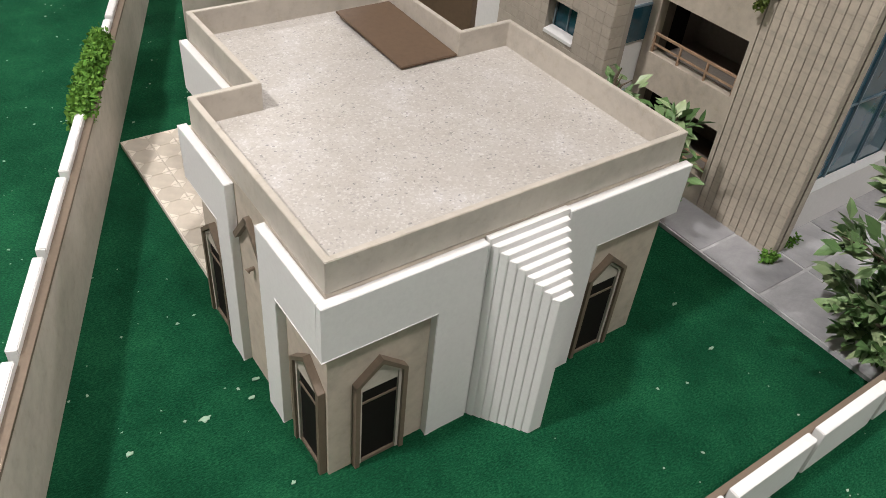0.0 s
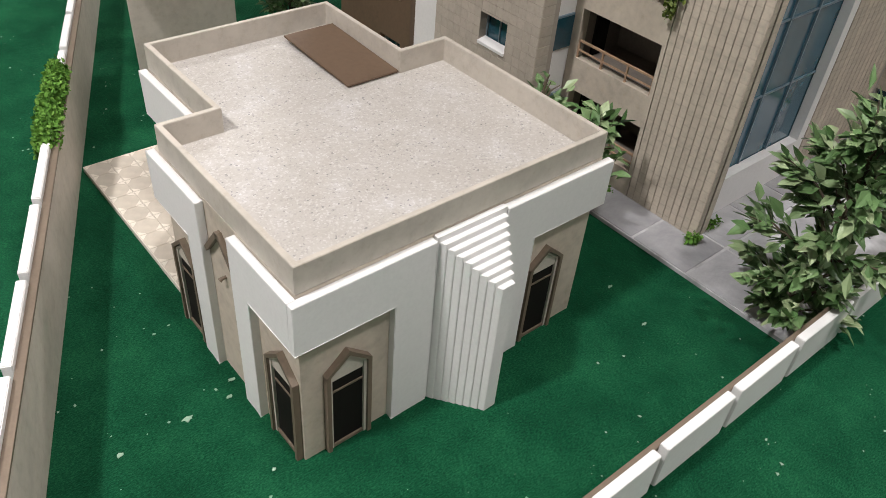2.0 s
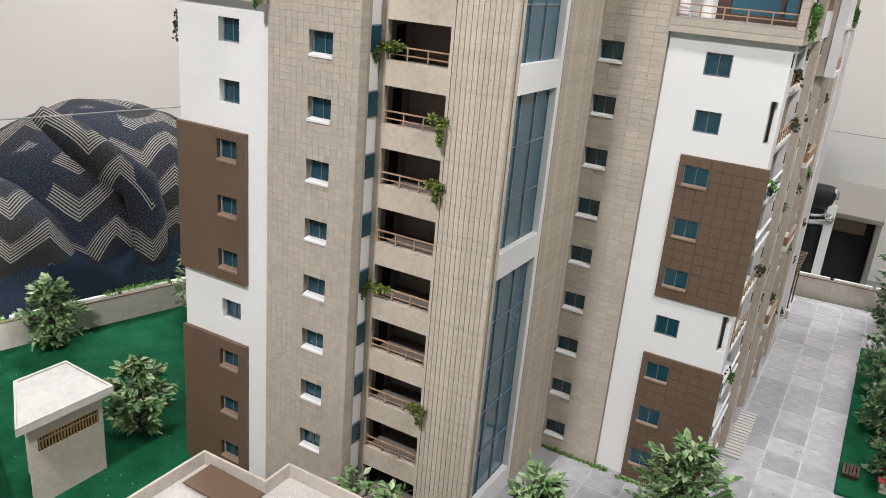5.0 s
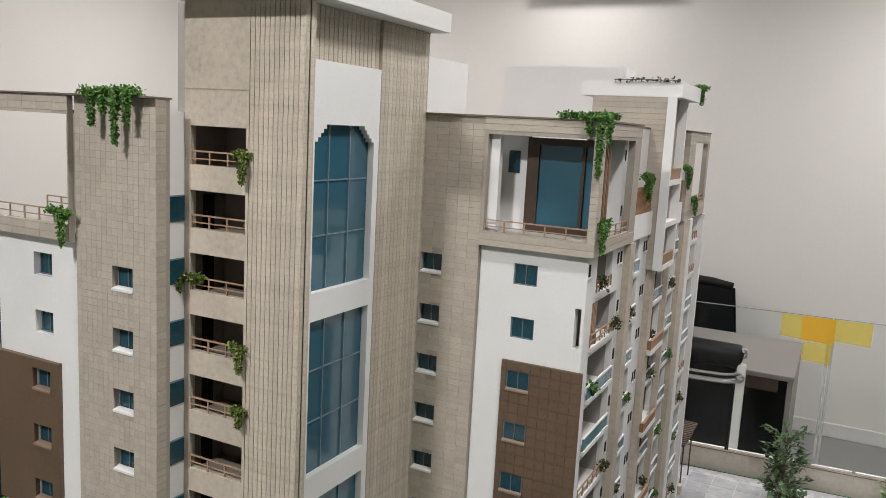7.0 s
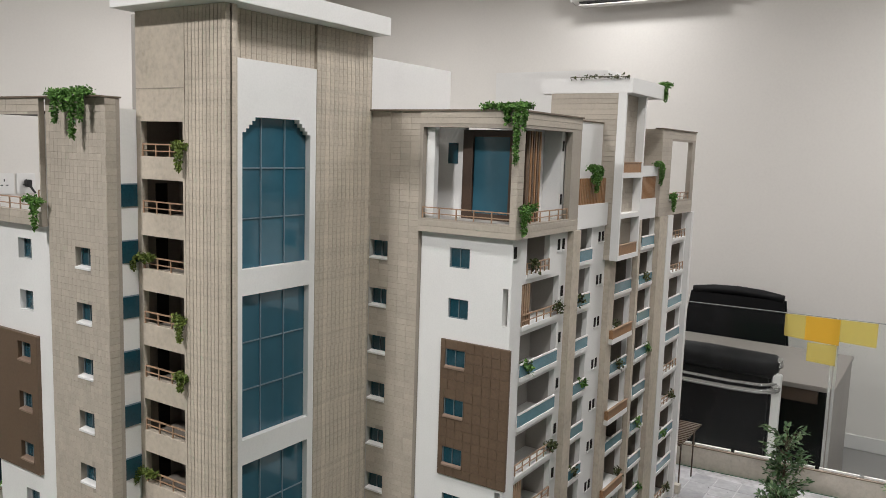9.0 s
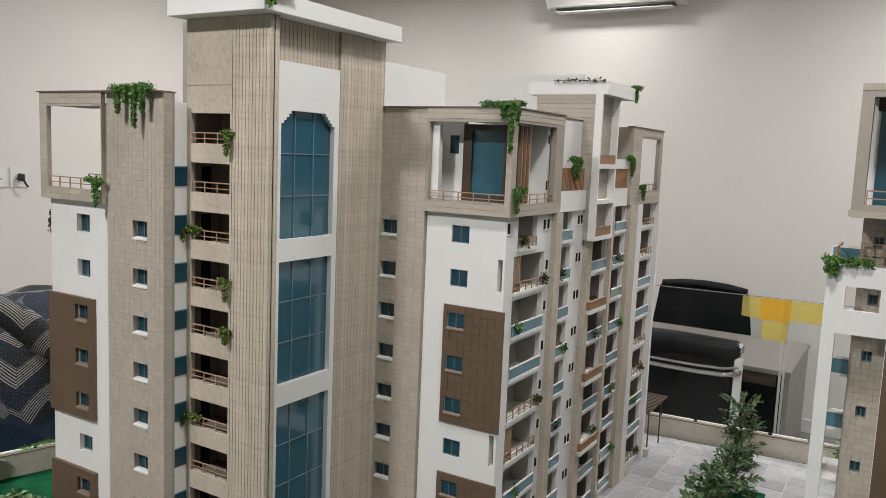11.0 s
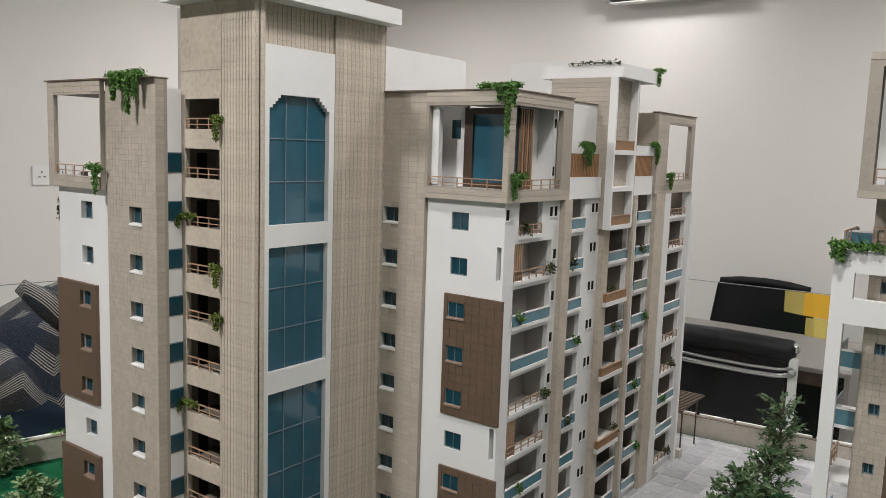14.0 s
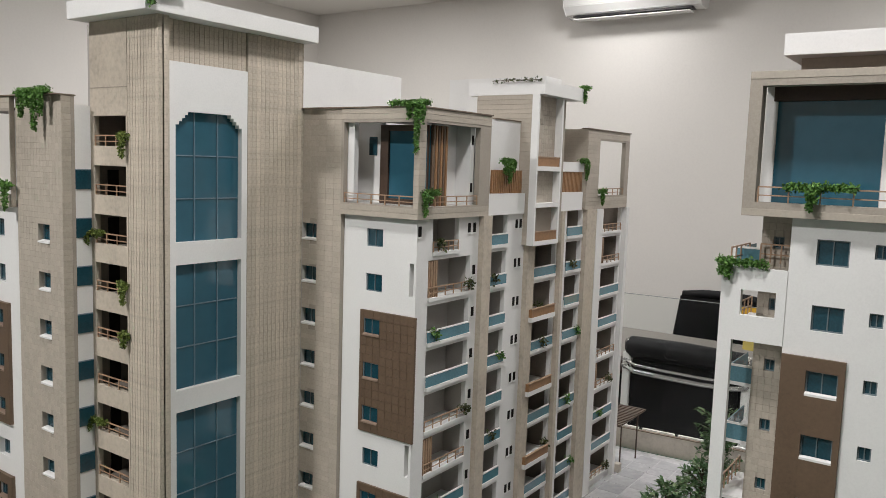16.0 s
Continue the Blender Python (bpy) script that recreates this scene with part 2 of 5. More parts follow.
BLUE = surface("blue_window_film", (0.032, 0.108, 0.152), 0.1, vary=0.06, fine=40, broad=5, bump=0.0, coat=0.4)
RAILGLASS = surface("blue_rail_glass", (0.1, 0.22, 0.27), 0.12, vary=0.15, bump=0.0, coat=0.3)
FRAMEGREY = surface("dark_window_frame", (0.13, 0.17, 0.185), 0.4, vary=0.1)
MULLION = surface("grey_mullion", (0.15, 0.215, 0.26), 0.4, vary=0.1)
# Black that stands in for unlit space behind doors and openings.
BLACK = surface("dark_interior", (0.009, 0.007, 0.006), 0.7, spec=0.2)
# Inner wall colour darkened to stand in for shade in the recesses.
DUSK = surface("shaded_brown_inner", (0.2, 0.172, 0.145), 0.75, vary=0.15)
# Lighter grey inner copy, likewise with shade put into the colour.
INNER = surface("shaded_grey_inner", (0.4, 0.375, 0.345), 0.7, vary=0.08)
# Darker tone for the unseen walls, to lower bounced light.
BACKPAINT = surface("grey_wall_paint", (0.33, 0.32, 0.305), 0.7, vary=0.04, fine=60, broad=1.5, bump=0.05)
WALLPAINT = surface("room_wall_paint", (0.77, 0.74, 0.7), 0.7, vary=0.025, fine=60, broad=1.5, bump=0.05)
CEILPAINT = surface("ceiling_paint", (0.74, 0.715, 0.675), 0.8, vary=0.02, broad=2)
FLOORTILE = surface("floor_tile", (0.22, 0.213, 0.205), 0.3, vary=0.06, broad=3)
PLASTIC = surface("white_plastic", (0.8, 0.79, 0.77), 0.35, vary=0.02, bump=0)
DARKPLASTIC = surface("dark_plastic", (0.02, 0.02, 0.022), 0.4, vary=0.1)
LEATHER = surface("black_leather", (0.006, 0.006, 0.007), 0.5, vary=0.3, fine=240, bump=0.3, spec=0.25)
CHROME = surface("chrome", (0.75, 0.75, 0.75), 0.12, metal=1.0, vary=0.05, bump=0)
PLAZA = surface("plaza_tile", (0.53, 0.47, 0.39), 0.45, vary=0.1, fine=80, broad=22, piece=0.05)
JOINT = surface("pale_joint", (0.47, 0.466, 0.472), 0.6, vary=0.3, fine=60, broad=12)
PLAZALIGHT = surface("plaza_inlay", (0.72, 0.66, 0.57), 0.45, vary=0.06)
MOSS = leaf_mat("moss_leaves", (0.05, 0.14, 0.015), (0.1, 0.24, 0.03), (0.19, 0.36, 0.06), 0.8)
VINE = leaf_mat("vine_leaves", (0.03, 0.085, 0.012), (0.07, 0.17, 0.028), (0.15, 0.29, 0.06), 0.6)
LIME = leaf_mat("lime_leaves", (0.05, 0.08, 0.012), (0.11, 0.15, 0.026), (0.19, 0.23, 0.05), 0.6)
OLIVE = leaf_mat("olive_leaves", (0.03, 0.035, 0.014), (0.06, 0.07, 0.022), (0.1, 0.12, 0.04), 0.6)
LEAF = leaf_mat("tree_leaves", (0.045, 0.11, 0.03), (0.15, 0.255, 0.1), (0.4, 0.47, 0.27), 0.4)
DARKLEAF = leaf_mat("dark_tree_leaves", (0.02, 0.055, 0.016), (0.06, 0.125, 0.045), (0.2, 0.27, 0.13), 0.45)
BARK = surface("bark", (0.1, 0.075, 0.05), 0.9, vary=0.3, fine=90)
GLASS = glass_mat("clear_glass")
EDGE = surface("dark_glass_edge", (0.012, 0.016, 0.017), 0.2, vary=0.1, bump=0)
GLASSJOINT = surface("pale_glass_joint", (0.36, 0.36, 0.34), 0.3, vary=0.1, bump=0)
GLASSEDGE = surface("grey_glass_edge", (0.2, 0.21, 0.205), 0.3, vary=0.1, bump=0)
TAPE = film_mat("yellow_tape", (0.74, 0.63, 0.25), 0.38)
TAPE2 = film_mat("orange_tape", (0.8, 0.47, 0.04), 0.72)
CLOTH = chevron_mat()
NAVY = surface("navy_cloth", (0.006, 0.012, 0.026), 0.85, vary=0.3, fine=120, broad=6, bump=0.3, spec=0.2)
FLAKE = surface("paper_flake", (0.27, 0.42, 0.3), 0.8)
DESKTOP = surface("grey_brown_laminate", (0.24, 0.215, 0.195), 0.35, vary=0.1, fine=60, broad=5)
RED = surface("red_card", (0.4, 0.05, 0.05), 0.6)


# ---- building blocks ----
class Geo:
    """Collects boxes, prisms and panels for one mesh."""

    def __init__(self):
        self.v, self.f = [], []

    def face(self, pts):
        k = len(self.v)
        self.v.extend(pts)
        self.f.append(tuple(range(k, k + len(pts))))
        return self

    def box(self, x0, x1, y0, y1, z0, z1):
        k = len(self.v)
        self.v += [(x, y, z) for z in (z0, z1) for x, y in ((x0, y0), (x1, y0), (x1, y1), (x0, y1))]
        self.f += [tuple(k + i for i in q) for q in ((3, 2, 1, 0), (4, 5, 6, 7), (0, 1, 5, 4), (1, 2, 6, 5), (2, 3, 7, 6), (3, 0, 4, 7))]
        return self

    def prism(self, poly, z0, z1):
        k, n = len(self.v), len(poly)
        self.v += [(x, y, z0) for x, y in poly] + [(x, y, z1) for x, y in poly]
        self.f.append(tuple(k + i for i in reversed(range(n))))
        self.f.append(tuple(k + n + i for i in range(n)))
        self.f += [(k + i, k + (i + 1) % n, k + n + (i + 1) % n, k + n + i) for i in range(n)]
        return self

    def bar(self, a, b, w, h=None):
        """A square bar from a to b."""
        a, b = Vector(a), Vector(b)
        d = (b - a).normalized()
        s = d.cross(Vector((0, 0, 1)))
        s = s.normalized() if s.length > 0.01 else Vector((1, 0, 0))
        u = s.cross(d)
        s, u = s * w / 2, u * (h or w) / 2
        k = len(self.v)
        for p in (a, b):
            self.v += [tuple(p + i * s + j * u) for i, j in ((-1, -1), (1, -1), (1, 1), (-1, 1))]
        self.f += [tuple(k + i for i in q) for q in ((3, 2, 1, 0), (4, 5, 6, 7), (0, 1, 5, 4), (1, 2, 6, 5), (2, 3, 7, 6), (3, 0, 4, 7))]
        return self

    def tube(self, pts, radii, n=8):
        rings = []
        for i, p in enumerate(pts):
            d = (Vector(pts[min(i + 1, len(pts) - 1)]) - Vector(pts[max(i - 1, 0)])).normalized()
            s = d.cross(Vector((0.31, 0.17, 0.93))).normalized()
            u = s.cross(d)
            k = len(self.v)
            for j in range(n):
                q = Vector(p) + radii[i] * (math.cos(j * math.tau / n) * s + math.sin(j * math.tau / n) * u)
                self.v.append(tuple(q))
            rings.append(k)
        for a, b in zip(rings, rings[1:]):
            self.f += [(a + j, a + (j + 1) % n, b + (j + 1) % n, b + j) for j in range(n)]
        self.f.append(tuple(rings[0] + j for j in reversed(range(n))))
        self.f.append(tuple(rings[-1] + j for j in range(n)))
        return self

    def panel(self, axis, plane, thick, u0, u1, v0, v1, holes=()):
        """An upright panel with rectangular holes; its outer face lies at plane, it is thick towards plus axis."""
        us = sorted({u0, u1, *(min(max(h[i], u0), u1) for h in holes for i in (0, 1))})
        vs = sorted({v0, v1, *(min(max(h[i], v0), v1) for h in holes for i in (2, 3))})

        def at(u, v, d):
            return (plane + d, u, v) if axis == "x" else (u, plane + d, v)

        nu, nv = len(us) - 1, len(vs) - 1
        full = {}
        for i in range(nu):
            for j in range(nv):
                cu, cv = (us[i] + us[i + 1]) / 2, (vs[j] + vs[j + 1]) / 2
                full[i, j] = not any(h[0] < cu < h[1] and h[2] < cv < h[3] for h in holes)
        for (i, j), ok in full.items():
            if not ok:
                continue
            a, b, c, d = us[i], us[i + 1], vs[j], vs[j + 1]
            for dep in (0, thick):
                self.face([at(a, c, dep), at(b, c, dep), at(b, d, dep), at(a, d, dep)])
            for (di, dj), (p, q) in (((-1, 0), ((a, c), (a, d))), ((1, 0), ((b, c), (b, d))), ((0, -1), ((a, c), (b, c))), ((0, 1), ((a, d), (b, d)))):
                if not full.get((i + di, j + dj), False):
                    self.face([at(*p, 0), at(*q, 0), at(*q, thick), at(*p, thick)])
        return self

    def tiles(self, axis, plane, u0, u1, v0, v1, pu, pv, gap, proud, holes=(), shift=0.0):
        """Rows of small raised tiles on a panel's outer face (towards minus axis)."""
        nu, nv = max(1, round((u1 - u0) / pu)), max(1, round((v1 - v0) / pv))
        du, dv = (u1 - u0) / nu, (v1 - v0) / nv

        def at(u, v, d):
            return (plane - d, u, v) if axis == "x" else (u, plane - d, v)

        for j in range(nv):
            for i in range(nu):
                todo = [(u0 + i * du + gap * 0.22, u0 + (i + 1) * du - gap * 0.22, v0 + j * dv + gap / 2, v0 + (j + 1) * dv - gap / 2)]
                for h in holes:
                    rest = []
                    for a, b, c, d in todo:
                        if b <= h[0] or a >= h[1] or d <= h[2] or c >= h[3]:
                            rest.append((a, b, c, d))
                            continue
                        if a < h[0] - 0.001:
                            rest.append((a, h[0], c, d))
                        elif b > h[1] + 0.001:
                            rest.append((h[1], b, c, d))
                        elif c < h[2] - 0.001:
                            rest.append((a, b, c, h[2]))
                        elif d > h[3] + 0.001:
                            rest.append((a, b, h[3], d))
                    todo = rest
                for a, b, c, d in todo:
                    e = min(gap * 0.35, (b - a) * 0.2, (d - c) * 0.2)
                    p = proud * random.uniform(0.75, 1.0)
                    k = len(self.v)
                    self.v += [at(a, c, 0), at(b, c, 0), at(b, d, 0), at(a, d, 0), at(a + e, c + e, p), at(b - e, c + e, p), at(b - e, d - e, p), at(a + e, d - e, p)]
                    self.f += [(k + 4, k + 5, k + 6, k + 7), (k, k + 1, k + 5, k + 4), (k + 1, k + 2, k + 6, k + 5), (k + 2, k + 3, k + 7, k + 6), (k + 3, k, k + 4, k + 7)]
        return self

    def leaf(self, p, d, up, length, width):
        """One leaf: two quads folded along the midrib, pointed at the tip."""
        d, up = d.normalized(), up.normalized()
        s = d.cross(up)
        s = s.normalized() if s.length > 0.01 else Vector((1, 0, 0))
        n = s.cross(d)
        k = len(self.v)
        for a, b, c in ((0, 0, 0), (0.45, 0.5, 0.12), (0.45, 0, 0), (0.45, -0.5, 0.12), (1, 0, -0.12), (0.8, 0.24, 0.02), (0.8, -0.24, 0.02)):
            self.v.append(tuple(p + d * (a * length) + s * (b * width) + n * (c * width)))
        self.f += [(k, k + 2, k + 1), (k, k + 3, k + 2), (k + 2, k + 4, k + 5, k + 1), (k + 2, k + 3, k + 6, k + 4)]
        return self

    def mesh(self, name, bevel=0.0, smooth=False):
        me = bpy.data.meshes.new(name)
        me.from_pydata(self.v, [], self.f)
        if bevel or len(self.f) < 4000:
            bm = bmesh.new()
            bm.from_mesh(me)
            if bevel:
                bmesh.ops.remove_doubles(bm, verts=bm.verts, dist=1e-6)
                bmesh.ops.bevel(bm, geom=[e for e in bm.edges if len(e.link_faces) == 2 and e.calc_face_angle(0) > 0.6], offset=bevel, segments=2, affect="EDGES")
            bmesh.ops.recalc_face_normals(bm, faces=bm.faces)
            bm.to_mesh(me)
            bm.free()
        if smooth:
            me.polygons.foreach_set("use_smooth", [True] * len(me.polygons))
        me.update()
        return me


def thing(name, x, y, z, label, category, group="", kind=""):
    ob = new(name)
    ob.empty_display_size = 0.05
    ob.location = (x, y, z)
    return tagged(ob, label, category, group, kind)


def place(ob, parent, m=None):
    """Hang ob under a thing or a part, keeping its world pose m."""
    ob.parent = parent
    if parent.parent is None:
        ob.matrix_parent_inverse = Matrix.Translation(parent.location).inverted()
    if m is not None:
        ob.matrix_basis = m
    return ob


def part(name, geo, mat, parent, label="", bevel=0.0, smooth=False, m=None, kind=""):
    me = geo if isinstance(geo, bpy.types.Mesh) else geo.mesh(name, bevel, smooth)
    if not me.materials:
        me.materials.append(mat)
    ob = new(name, me)
    place(ob, parent, m)
    return tagged(ob, label, kind=kind)


def solo(name, geo, mat, label="", category="", group="", kind="", bevel=0.0, smooth=False):
    me = geo.mesh(name, bevel, smooth)
    me.materials.append(mat)
    return tagged(new(name, me), label, category, group, kind)


FACE_X = pose(0, 0, 0, 0, 0, -90)   # turns a piece made facing -y so that it faces -x


def facing(axis, x, y, z):
    return Matrix.Translation((x, y, z)) @ (FACE_X if axis == "x" else Matrix())


# ---- room ----
FLOOR = -0.9
XR, YL, XB, YB = 5.78, 4.9, -3.0, -4.0
solo("floor", Geo().box(XB - 0.1, XR + 0.1, YB - 0.1, YL + 0.1, FLOOR - 0.1, FLOOR), FLOORTILE, "pale polished tile floor of the showroom", "floor", kind="structure")
solo("ceiling", Geo().box(XB - 0.1, XR + 0.1, YB - 0.1, YL + 0.1, CEIL, CEIL + 0.1), CEILPAINT, "plain white showroom ceiling", "ceiling", kind="structure")
solo("wall_east", Geo().box(XR, XR + 0.1, YB, YL, FLOOR, CEIL), WALLPAINT, "cream painted showroom wall", "wall", kind="structure")
solo("wall_north", Geo().box(XB, XR + 0.1, YL, YL + 0.1, FLOOR, CEIL), WALLPAINT, "cream painted showroom wall", "wall", kind="structure")
# Unseen walls close the room; their grey is chosen to cut fill and reflections.
solo("wall_west", Geo().box(XB - 0.1, XB, YB, YL, FLOOR, CEIL), BACKPAINT, "unseen closing wall, made grey to cut fill light", "wall", kind="structure")
solo("wall_south", Geo().box(XB - 0.1, XR + 0.1, YB - 0.1, YB, FLOOR, CEIL), BACKPAINT, "unseen closing wall, made grey to cut fill light", "wall", kind="structure")

for nm, g in (("baseboard", Geo().box(XR - 0.015, XR - 0.0005, YB, YL, FLOOR, FLOOR + 0.1)), ("baseboard", Geo().box(XB, XR - 0.016, YL - 0.015, YL - 0.0005, FLOOR, FLOOR + 0.1))):
    solo(nm, g, WHITE, "white painted skirting board", "baseboard", kind="structure", bevel=0.003)

GLOW, gnt, gb = nodes_of("lamp_diffuser")
gb.inputs["Emission Color"].default_value = (1.0, 0.98, 0.95, 1)
gb.inputs["Emission Strength"].default_value = 6.0
for lx, ly, watts in LAMPS:
    lamp = thing("added_ceiling_light", lx, ly, CEIL, "unseen square ceiling panel light, placed to fit brightness and shadows", "ceiling light", "ceiling lights")
    g = Geo().panel("x", 0, 0.012, -0.2, 0.2, -0.2, 0.2, [(-0.18, 0.18, -0.18, 0.18)])
    g.v = [(b, c, -a) for a, b, c in g.v]
    part("frame", g, PLASTIC, lamp, m=Matrix.Translation((lx, ly, CEIL)))
    part("diffuser", Geo().box(lx - 0.18, lx + 0.18, ly - 0.18, ly + 0.18, CEIL - 0.008, CEIL - 0.001), GLOW, lamp)
    ld = bpy.data.lights.new("panel_light", "AREA")
    ld.shape, ld.size, ld.energy, ld.color = "SQUARE", 0.2, watts, (1.0, 0.985, 0.97)
    place(new("lamp", ld), lamp, Matrix.Translation((lx, ly, CEIL - 0.012)))

# ---- model base ----
WEST, SOUTH = -0.2, -1.9


def north_at(x):
    return 1.738 - 0.26 * x


def east_at(y):
    return 2.468 - 0.082 * (y - 0.05)


OUT = [(WEST, SOUTH), (east_at(SOUTH) + 0.07, SOUTH), (east_at(1.1) + 0.07, north_at(2.45)), (WEST, north_at(WEST) + 0.04)]
base = thing("display_base", 1.2, 0, FLOOR, "white display plinth that carries the scale model", "plinth")
part("plinth", Geo().prism(OUT, FLOOR, -0.03), WHITE, base)
solo("ground", Geo().prism(OUT, -0.03, 0.0), TURF, "deep green flocked turf sheet of the model", "turf", kind="structure")

# ---- paving ----
solo("pavement", Geo().prism([(0.61, 0.14), (0.87, 0.14), (0.885, SOUTH), (east_at(SOUTH) - 0.02, SOUTH), (east_at(0.6) - 0.02, 0.6), (0.61, 0.6)], 0.001, 0.0055), JOINT, "thin grey pavement sheet", "pavement", kind="structure")
pavement = bpy.data.objects["pavement"]


def slab_mesh(name, w, d, h, mat):
    me = Geo().box(0, w, 0, d, 0, h).mesh(name, 0.0006)
    me.materials.append(mat)
    return me


# ---- boundary walls of the model ----
def boundary_wall(a, b, height, thick, coping, gap, side, label, low=0.04, rail=TRIM):
    """A low wall with raised white coping blocks set along its top; side: +1 or -1 for the face that carries the blocks."""
    a, b = Vector((*a, 0)), Vector((*b, 0))
    d, length = (b - a).normalized(), (b - a).length
    n = Vector((-d.y, d.x, 0)) * side
    w = thing("boundary_wall", a.x, a.y, 0, label, "boundary wall", "model boundary walls")

    def strip(s0, s1, n0, n1, z0, z1):
        p = [a + d * s0 + n * n0, a + d * s1 + n * n0, a + d * s1 + n * n1, a + d * s0 + n * n1]
        return Geo().prism([(q.x, q.y) for q in p], z0, z1)

    part("wall", strip(0, length, 0, thick, 0, height), CREAM, w)
    part("capping", strip(0, length, -0.001, thick + 0.001, height, height + 0.003), rail, w, "brown capping strip")
    s = gap
    while s + coping < length:
        part("coping_block", strip(s, s + coping - gap, thick + 0.0012, thick + 0.0095, low, height + 0.009), WHITE, w, bevel=0.0008)
        s += coping
    return w


boundary_wall((-0.032, 0.345), (0.514, 1.6), 0.083, 0.005, 0.105, 0.009, 1, "cream card boundary wall with white coping blocks")
boundary_wall((0.505, 1.607), (2.4, north_at(2.4) - 0.03), 0.07, 0.012, 0.14, 0.012, 1, "cream card boundary wall with white coping blocks, below the glass")
boundary_wall((east_at(1.05), 1.05), (east_at(SOUTH), SOUTH), 0.072, 0.012, 0.13, 0.012, 1, "beige boundary wall at the far paved court")
boundary_wall((0.862, 0.138), (-0.15, 0.138), 0.046, 0.0035, 0.098, 0.008, 1, "low garden wall with white coping blocks", low=0.006)
boundary_wall((0.862, -1.5), (0.862, 0.128), 0.038, 0.01, 0.5, 0.4, -1, "low beige planter wall between lawn and paving")

# white ribbed planter boxes along the planter wall
for i in range(7):
    y1 = 0.118 - i * 0.112
    pl = thing("planter_box", 0.85, y1 - 0.05, 0, "white planter box with ribbed front on the low wall", "planter", "planter boxes")
    part("box", Geo().panel("x", 0.846, 0.014, y1 - 0.097, y1, 0.012, 0.066), WHITE, pl, bevel=0.0008)
    for k in range(7):
        part("rib", Geo().box(0.8425, 0.8458, y1 - 0.096, y1 - 0.001, 0.014 + k * 0.0074, 0.019 + k * 0.0074), WHITE, pl)

# ---- mosque ----
mosque = thing("mosque", 0.32, 0.48, 0, "small beige and white model mosque with flat chip roof", "mosque")
H0, H1 = 0.183, 0.206          # roof deck, parapet top
PLAN = [(0.166, 0.315), (0.472, 0.315), (0.472, 0.532), (0.417, 0.532), (0.417, 0.663), (0.217, 0.663), (0.217, 0.525), (0.166, 0.525)]


def inset(poly, d):
    n, out = len(poly), []
    for i in range(n):
        p, q, r = Vector(poly[i - 1]), Vector(poly[i]), Vector(poly[(i + 1) % n])
        a, b = (q - p).normalized(), (r - q).normalized()
        out.append(tuple(q + d * (Vector((-a.y, a.x)) + Vector((-b.y, b.x)))))
    return out


def ring(poly, d, z0, z1):
    g, inner = Geo(), inset(poly, d)
    n = len(poly)
    for i in range(n):
        j = (i + 1) % n
        o0, o1, i0, i1 = poly[i], poly[j], inner[i], inner[j]
        g.face([(*o0, z0), (*o1, z0), (*o1, z1), (*o0, z1)])
        g.face([(*i1, z0), (*i0, z0), (*i0, z1), (*i1, z1)])
        g.face([(*o0, z1), (*o1, z1), (*i1, z1), (*i0, z1)])
        g.face([(*o0, z0), (*i0, z0), (*i1, z0), (*o1, z0)])
    return g


part("wall", Geo().prism(PLAN, 0, H0 - 0.002), BEIGE, mosque)
part("roof_deck", Geo().prism(inset(PLAN, 0.0052), H0 - 0.0015, H0), CHIPS, mosque, "roof of pale stone chips")
part("parapet", ring(PLAN, 0.005, H0 - 0.0018, H1), CREAM, mosque, bevel=0.0005)
g = Geo()
g.v = [(x, y, z) for z in (0, 1) for x, y in ((0.352, 0.527), (0.411, 0.527), (0.411, 0.643), (0.352, 0.643))]
g.v = [(x, y, H0 + 0.0012 + z * 0.0022 + (y - 0.527) * 0.035) for x, y, z in g.v]
g.f = [(3, 2, 1, 0), (4, 5, 6, 7), (0, 1, 5, 4), (1, 2, 6, 5), (2, 3, 7, 6), (3, 0, 4, 7)]
part("roof_panel", g, BROWN, mosque, "sloping brown roof panel", bevel=0.0005)

# white cladding bands: portal frames that wrap the corners
T = 0.007
B0, B1 = 0.132, 0.178
g = Geo()
g.panel("x", 0.166 - T, T - 0.0005, 0.3146, 0.398, 0.0, B1, [(0.3, 0.374, -0.1, B0)])
part("white_cladding", g, WHITE, mosque, bevel=0.0005)
g = Geo()
g.panel("y", 0.315 - T, T - 0.0005, 0.166 - T, 0.2825, 0.0, B1, [(0.1, 0.246, -0.1, B0)])
part("white_cladding", g, WHITE, mosque, bevel=0.0005)
g = Geo()
g.panel("y", 0.315 - T, T - 0.0005, 0.355, 0.48, 0.0, B1, [(0.392, 0.5, -0.1, B0)])
part("white_cladding", g, WHITE, mosque, bevel=0.0005)
g = Geo()
g.panel("x", 0.166 - T, T - 0.0005, 0.448, 0.535, 0.0, B1, [(0.472, 0.6, -0.1, B0)])
part("white_cladding", g, WHITE, mosque, bevel=0.0005)
g = Geo()
g.panel("x", 0.217 - T, T - 0.0005, 0.5365, 0.668, B0, B1)
part("white_cladding", g, WHITE, mosque, bevel=0.0005)
part("side_wall", Geo().panel("x", 0.2095, 0.006, 0.527, 0.545, 0, B0), WHITE, mosque)

# pleated white buttress on the south side: plates that step down and in
fin = part("buttress", Geo().box(0.284, 0.3545, 0.3095, 0.3145, 0, 0.18), WHITE, mosque, "white pleated buttress of stepped plates")
